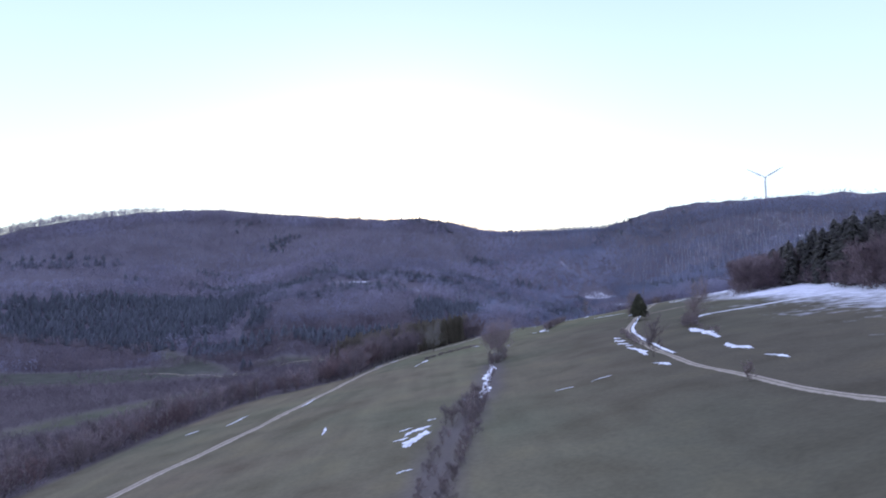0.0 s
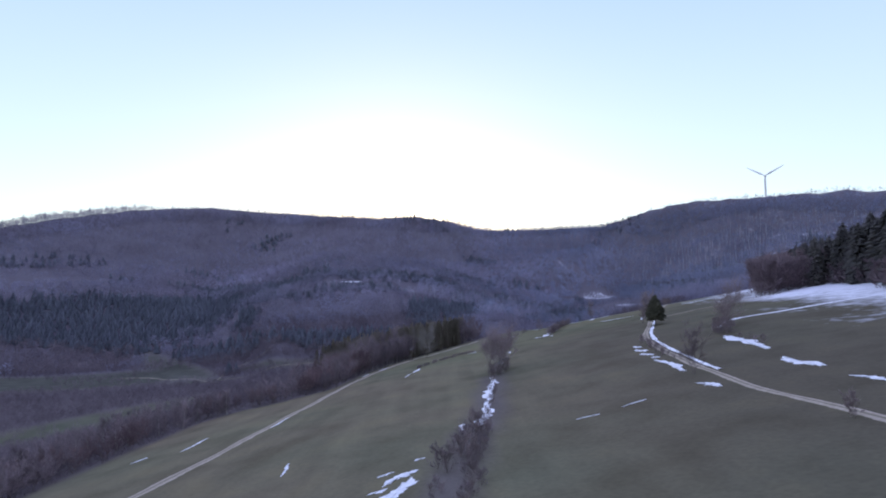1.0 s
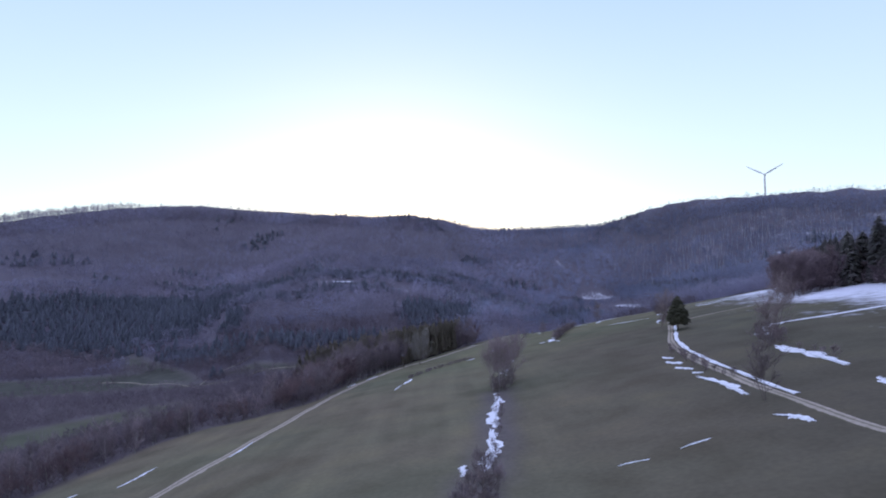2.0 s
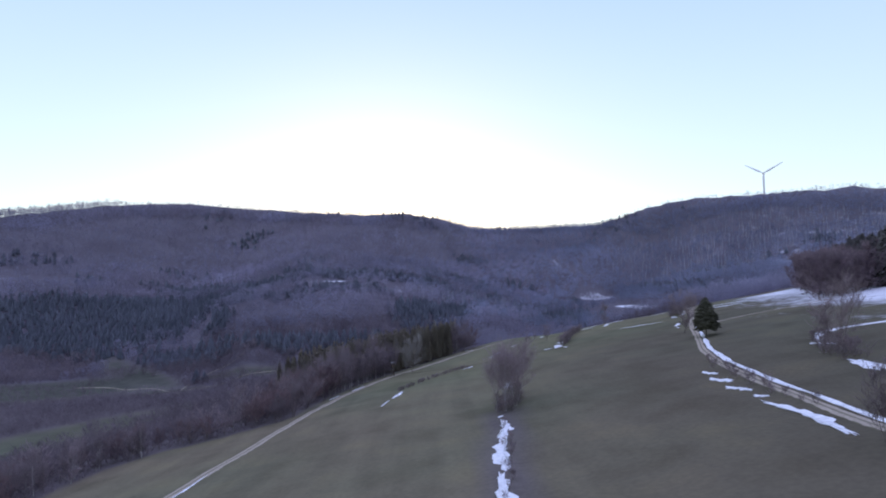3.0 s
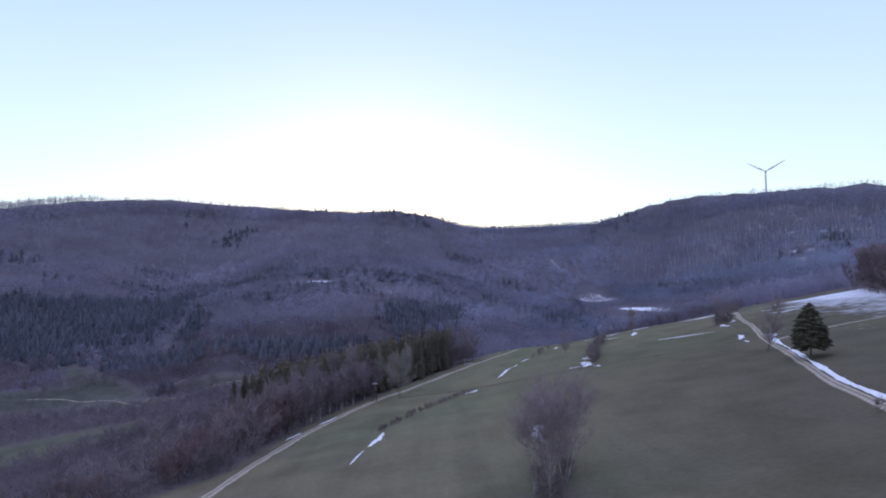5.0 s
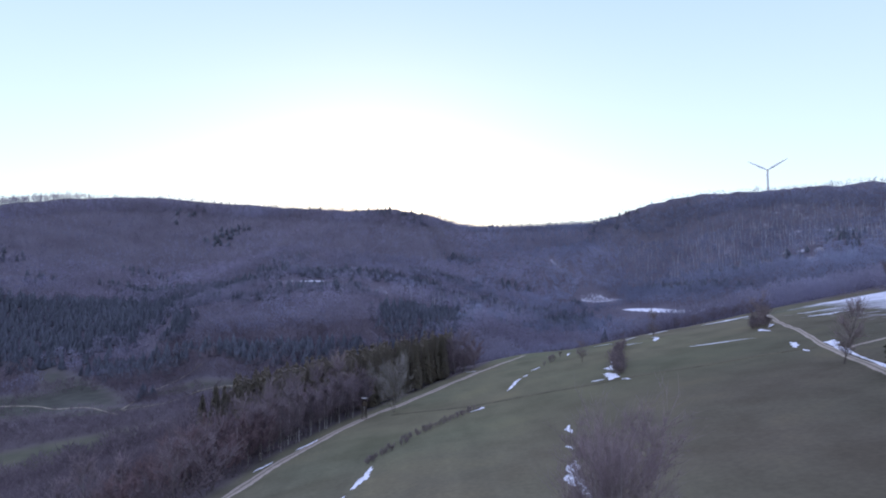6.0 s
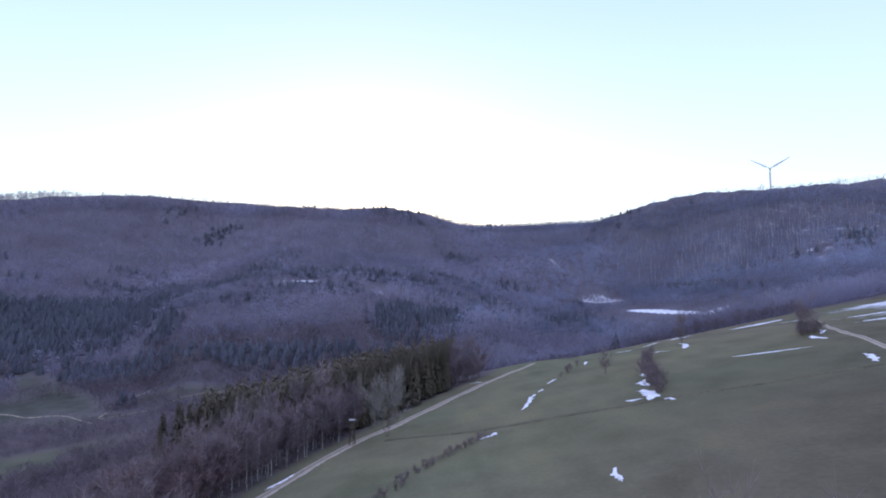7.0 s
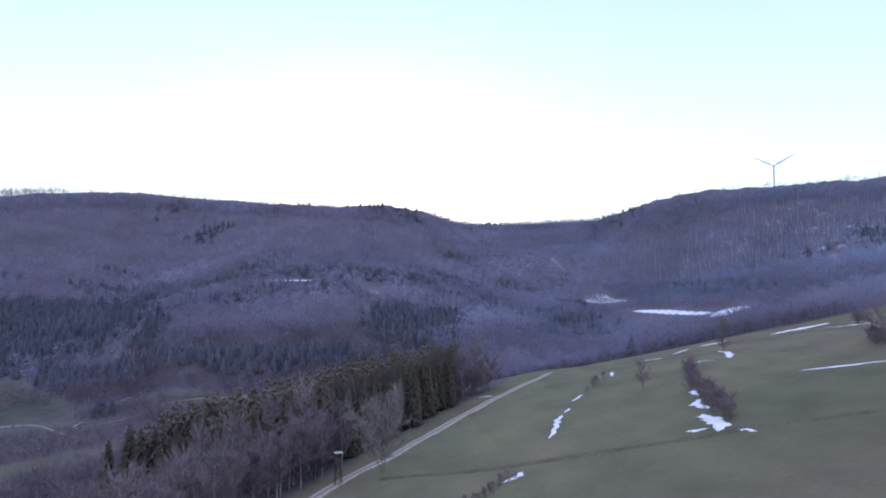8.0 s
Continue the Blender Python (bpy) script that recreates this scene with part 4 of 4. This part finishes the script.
shrubs = [make_tree("hedge_shrub", lab, bare_tree(np.random.default_rng(120 + i), 3.2, 1.6, 5, 20, 7, 5, 0.024, 0.06), BARK, leaf, "hedge shrubs", "shrub") for i, (leaf, lab) in enumerate(((TWIGS, "dense leafless purple brown hedge shrub on the meadow"), (MAUVE_TWIGS, "dense leafless dark brown hedge shrub on the meadow"), (TWIGS, "leafless grey brown hedge shrub on the meadow")))]
spots, sizes = [], []


def hedge(points, step, wide, low, high):
    p, side = smooth_line(points, step)
    for q, d in zip(p, side):
        for off in np.arange(-wide, wide + 0.1, 1.5):
            w = off + RNG.normal(0, 0.4)
            spots.append((q[0] + d[0] * w + RNG.normal(0, 0.3), q[1] + d[1] * w + RNG.normal(0, 0.3)))
            sizes.append(RNG.uniform(low, high))


hedge([(-5, 40), (-2.3, 56), (-1, 66), (0, 80)], 1.3, 0.05, 0.2, 0.4)
hedge([(-1.6, 40), (0.2, 56), (1.6, 66), (3.8, 80), (5.8, 94), (7.2, 105)], 1.2, 0.1, 0.3, 0.62)
hedge([(2, 84), (4.5, 94), (6, 102)], 2.0, 0.5, 0.6, 1.0)
hedge([(7.6, 107), (9.4, 120), (10.8, 132), (12, 146)], 2.8, 0.1, 0.2, 0.48)
hedge([(12.6, 155), (14.2, 158), (15.4, 163)], 1.4, 0.9, 0.4, 0.75)
hedge([(14, 158), (17, 170)], 2.5, 0.8, 0.6, 1.0)
hedge([(41.3, 122), (42.3, 132), (44.3, 146), (48, 160)], 2.6, 0.2, 0.3, 0.62)
hedge([(40.8, 234.6), (42, 238), (45.6, 250), (48.6, 260), (53.4, 271), (57.6, 279)], 1.0, 0.7, 0.5, 0.95)
hedge([(-6, 204), (-2, 213), (4, 223), (13, 234)], 0.42, 0.05, 0.16, 0.32)
hedge([(34.5, 276), (42, 289)], 3.5, 0.1, 0.4, 0.7)
hedge([(58, 139), (61, 150), (65, 157)], 2.2, 0.8, 0.5, 0.9)
hedge([(86, 263.5), (89, 270)], 1.6, 1.5, 0.6, 1.0)
hedge([(103, 292), (108, 298)], 2.2, 1.2, 0.7, 1.1)
hedge([(55, 122), (57, 132)], 3.0, 0.1, 0.3, 0.6)
for i, pr in enumerate(shrubs):
    plant(pr, spots[i::3], sizes[i::3])

# ---- old snow lying on the meadow ----


def snow_patch(x0, y0, x1, y1, width, seed):
    r = np.random.default_rng(seed)
    a, b = np.array([x0, y0]), np.array([x1, y1])
    long = max(np.linalg.norm(b - a), 0.4)
    d = (b - a) / long
    s = np.array([d[1], -d[0]])
    n = 72
    q = np.arange(n) * math.tau / n
    wob = 0.8 + 0.2 * np.sin(3 * q + r.uniform(0, 6)) + 0.24 * np.sin(7 * q + r.uniform(0, 6)) + 0.22 * np.sin(13 * q + r.uniform(0, 6)) + r.normal(0, 0.2, n)
    wob = 0.8 + (np.maximum(wob, 0.16) - 0.8) / (1 + 0.2 * max(0, width - 1))
    u, v = np.cos(q) * (long / 2 + 0.3) * (0.76 + 0.24 * wob), np.sin(q) * np.abs(np.sin(q)) ** 0.3 * width / 2 * wob
    v = v + 0.25 * width * np.sin(u / max(long, 1) * 5 + r.uniform(0, 6))
    mid = (a + b) / 2
    rings = [(1.0, 0.015), (0.92, 0.06), (0.55, 0.09), (0.0, 0.1)]
    verts, faces = [], []
    for k, up in rings:
        xy = mid + d * (u * k)[:, None] + s * (v * k)[:, None]
        verts.append(np.c_[xy, land(xy[:, 0], xy[:, 1]) + up])
    for k in range(3):
        for i in range(n):
            j = (i + 1) % n
            faces.append((k * n + i, k * n + j, (k + 1) * n + j, (k + 1) * n + i))
    me = Shape().add(np.vstack(verts), faces).mesh("snow_patch", SNOW, smooth=True)
    me.validate()
    tagged(new("snow_patch", me), "thin patch of old white snow on the meadow", "snow", "snow patches")


for n, row in enumerate((
    (-48.6, 137, -47.2, 147, 0.75), (-56.5, 133.5, -55.3, 137, 0.6), (-19.3, 97, -19.8, 103, 0.5), (-6.6, 192, -5, 202, 1.05), (-8.6, 183, -7.4, 190, 0.45),
    (-5.2, 84, -2.2, 87.5, 1.5), (-4.6, 77.5, -2.6, 84.5, 1.9), (-6.5, 81.9, -5, 82.5, 0.6), (-6, 87.4, -4.6, 88, 0.4), (-2.2, 91.5, -1.4, 92, 0.5), (-4.8, 65.8, -3.6, 66.2, 0.5), (18.4, 98, 20.8, 97.6, 0.3),
    (24.4, 97.9, 27, 98.4, 0.28), (35.5, 101.2, 36.8, 97, 1.2), (43.2, 151.5, 43.4, 148, 0.9), (42.1, 146.3, 42.1, 141.4, 1.4),
    (40.8, 139, 40.9, 134, 1.2), (39.9, 131, 40.4, 129.4, 0.8), (39.4, 127.7, 38, 111, 1.5), (58, 140, 53, 116, 2.4),
    (50.5, 107, 48.9, 96, 1.9), (47.7, 88.5, 48.1, 83.6, 0.9), (69.7, 165, 75.5, 164, 1.4), (64, 157, 63.6, 151, 1.3),
    (6.0, 103.5, 8.9, 123.5, 2.0), (8.9, 124.2, 10.9, 139, 2.1), (10.7, 137, 12.2, 150, 1.8), (11.9, 152.4, 12.4, 153.2, 0.6), (3.6, 104, 4.2, 108, 0.9),
    (39.3, 230.6, 40.2, 229, 1.0), (37.6, 231.8, 40.4, 240.5, 2.7), (34.8, 234.3, 36.8, 233.6, 0.7), (41.6, 243.5, 43.6, 250, 1.6), (45.3, 253, 47.2, 258.5, 1.3), (58.5, 285, 62.6, 282, 0.8),
    (64.3, 255, 75, 248.5, 0.75), (71.5, 295, 66.5, 281, 1.6), (58.7, 312, 63, 309.5, 1.0),
    (68.8, 314, 74.4, 316, 1.2), (78, 318, 85, 318, 1.4), (95, 313.2, 112, 316, 4.6), (20.3, 248, 25.6, 260, 1.1), (26.4, 261.5, 27.6, 264, 0.6),
    (30, 270, 33, 274, 0.7), (44, 290, 46.5, 296, 0.8), (22.4, 204, 21.6, 200, 0.7), (19.8, 194.5, 20, 192.5, 0.5),
    (18.6, 187.8, 16.8, 176, 1.7), (84.3, 262, 82, 254, 1.5), (73.5, 233, 70.5, 226, 1.3),
    (69, 222, 68, 219.5, 0.6), (101, 297, 104, 289, 1.6), (95, 279, 93, 275, 1.2), (11.2, 231.6, 13.9, 234.5, 1.0),
    (16, 297, 18.4, 295.6, 0.8), (-19.6, 225, -17, 230.5, 0.8), (-24, 214, -22.3, 218, 0.6), (-33, 141, -31.5, 152, 0.4),
    (73.5, 221.5, 77.5, 226, 2.2),
    (87, 262, 91, 268, 1.0), (106, 279, 116, 273, 2.4), (101, 268, 109, 263, 1.4),
)):
    snow_patch(*row, 300 + n)

# ---- hunting stand by the wood ----
seat = thing("hunting_stand", "dark timber hunting stand with a pale roof beside the track", "hunting stand")


def box(sx, sy, sz, cx, cy, cz, bevel=0.02):
    bm = bmesh.new()
    bmesh.ops.create_cube(bm, size=1, matrix=Matrix.Translation((cx, cy, cz)) @ Matrix.Diagonal((sx, sy, sz, 1)))
    bmesh.ops.bevel(bm, geom=bm.edges[:], offset=bevel, segments=1, affect="EDGES")
    return bm


def bm_part(name, bm, mat, parent, label=""):
    me = bpy.data.meshes.new(name)
    bm.to_mesh(me)
    bm.free()
    me.materials.append(mat)
    return part(name, me, parent, label)


for dx, dy in ((-1, -1), (1, -1), (1, 1), (-1, 1)):
    leg = Shape()
    limbs(leg, [[dx * 0.75, dy * 0.75, -0.2]], [[dx * 0.45, dy * 0.45, 3.0]], 0.1, 0.08, k=8)
    part("leg", leg.mesh("leg", TIMBER), seat)
for dx, dy, ex, ey in ((-1, -1, 1, -1), (1, -1, 1, 1), (1, 1, -1, 1), (-1, 1, -1, -1)):
    brace = Shape()
    limbs(brace, [[dx * 0.68, dy * 0.68, 0.8]], [[ex * 0.52, ey * 0.52, 2.3]], 0.05, 0.05, k=6)
    part("brace", brace.mesh("brace", TIMBER), seat)
bm_part("platform", box(1.35, 1.35, 0.1, 0, 0, 3.0), TIMBER, seat)
for dx, dy, wx, wy in ((0, -0.6, 1.25, 0.06), (0, 0.6, 1.25, 0.06), (-0.6, 0, 0.06, 1.14), (0.6, 0, 0.06, 1.14)):
    bm_part("side_panel", box(wx, wy, 0.85, dx, dy, 3.48), TIMBER, seat)
for dx in (-0.57, 0.57):
    for dy in (-0.57, 0.57):
        bm_part("roof_post", box(0.09, 0.09, 0.75, dx, dy, 4.25), TIMBER, seat)
bm_part("roof", box(1.8, 1.8, 0.1, 0, 0, 4.66, 0.03), TIN, seat, "pale sheet roof")
ladder = Shape()
limbs(ladder, [[-0.25, -1.6, -0.1], [0.25, -1.6, -0.1]], [[-0.25, -0.72, 3.2], [0.25, -0.72, 3.2]], 0.04, 0.04, k=6)
for i in range(9):
    q = (i + 1) / 10
    limbs(ladder, [[-0.25, -1.6 + 0.88 * q, -0.1 + 3.3 * q]], [[0.25, -1.6 + 0.88 * q, -0.1 + 3.3 * q]], 0.025, 0.025, k=5)
part("ladder", ladder.mesh("ladder", TIMBER), seat)
seat.matrix_basis = pose(-9.8, 244.5, z_at(-9.8, 244.5), 0, 0, 20) @ Matrix.Diagonal((0.64, 0.64, 0.9, 1))

# ---- wind turbine on the ridge ----
wind = thing("wind_turbine", "white three-bladed wind turbine standing on the wooded ridge", "wind turbine")
TX, TY, HUB = 622, 1140, 232.0
base = z_at(TX, TY)
tall = HUB - base


def lathe(name, rings, mat, parent, k=20, axis="z"):
    sh = Shape()
    for (z0, r0), (z1, r1) in zip(rings[:-1], rings[1:]):
        p0, p1 = ([[0, 0, z0]], [[0, 0, z1]]) if axis == "z" else ([[0, z0, 0]], [[0, z1, 0]])
        limbs(sh, p0, p1, r0, r1, k=k)
    return part(name, sh.mesh(name, mat, smooth=True), parent)


lathe("tower", [(-2, 2.4), (tall * 0.3, 2.1), (tall * 0.65, 1.7), (tall - 1.5, 1.3)], TURBINE_WHITE, wind)
nac = lathe("nacelle", [(-4.4, 0.2), (-3.6, 1.5), (-1.5, 2.1), (2.0, 2.0), (4.5, 1.5), (5.5, 0.3)], TURBINE_WHITE, wind, axis="y")
nac.location = (0, 0, tall)
for a in (29, 149, 269):
    bl = Shape()
    st = [(1.0, 0.8, 0.8), (4, 0.8, 0.75), (9, 1.7, 0.45), (18, 1.3, 0.32), (28, 0.85, 0.2), (35, 0.45, 0.1), (36.5, 0.08, 0.04)]
    ring = [math.tau * i / 10 for i in range(10)]
    v = [(w * math.cos(q), t * math.sin(q) + 0.25 * w * math.cos(q), z) for z, w, t in st for q in ring]
    f = [(k * 10 + i, k * 10 + (i + 1) % 10, (k + 1) * 10 + (i + 1) % 10, (k + 1) * 10 + i) for k in range(len(st) - 1) for i in range(10)]
    blade = part("blade", bl.add(v, f).mesh("blade", TURBINE_WHITE, smooth=True), wind)
    blade.matrix_basis = pose(0, -3.4, tall, 0, 90 - a, 0)
wind.matrix_basis = pose(TX, TY, base, 0, 0, -34)
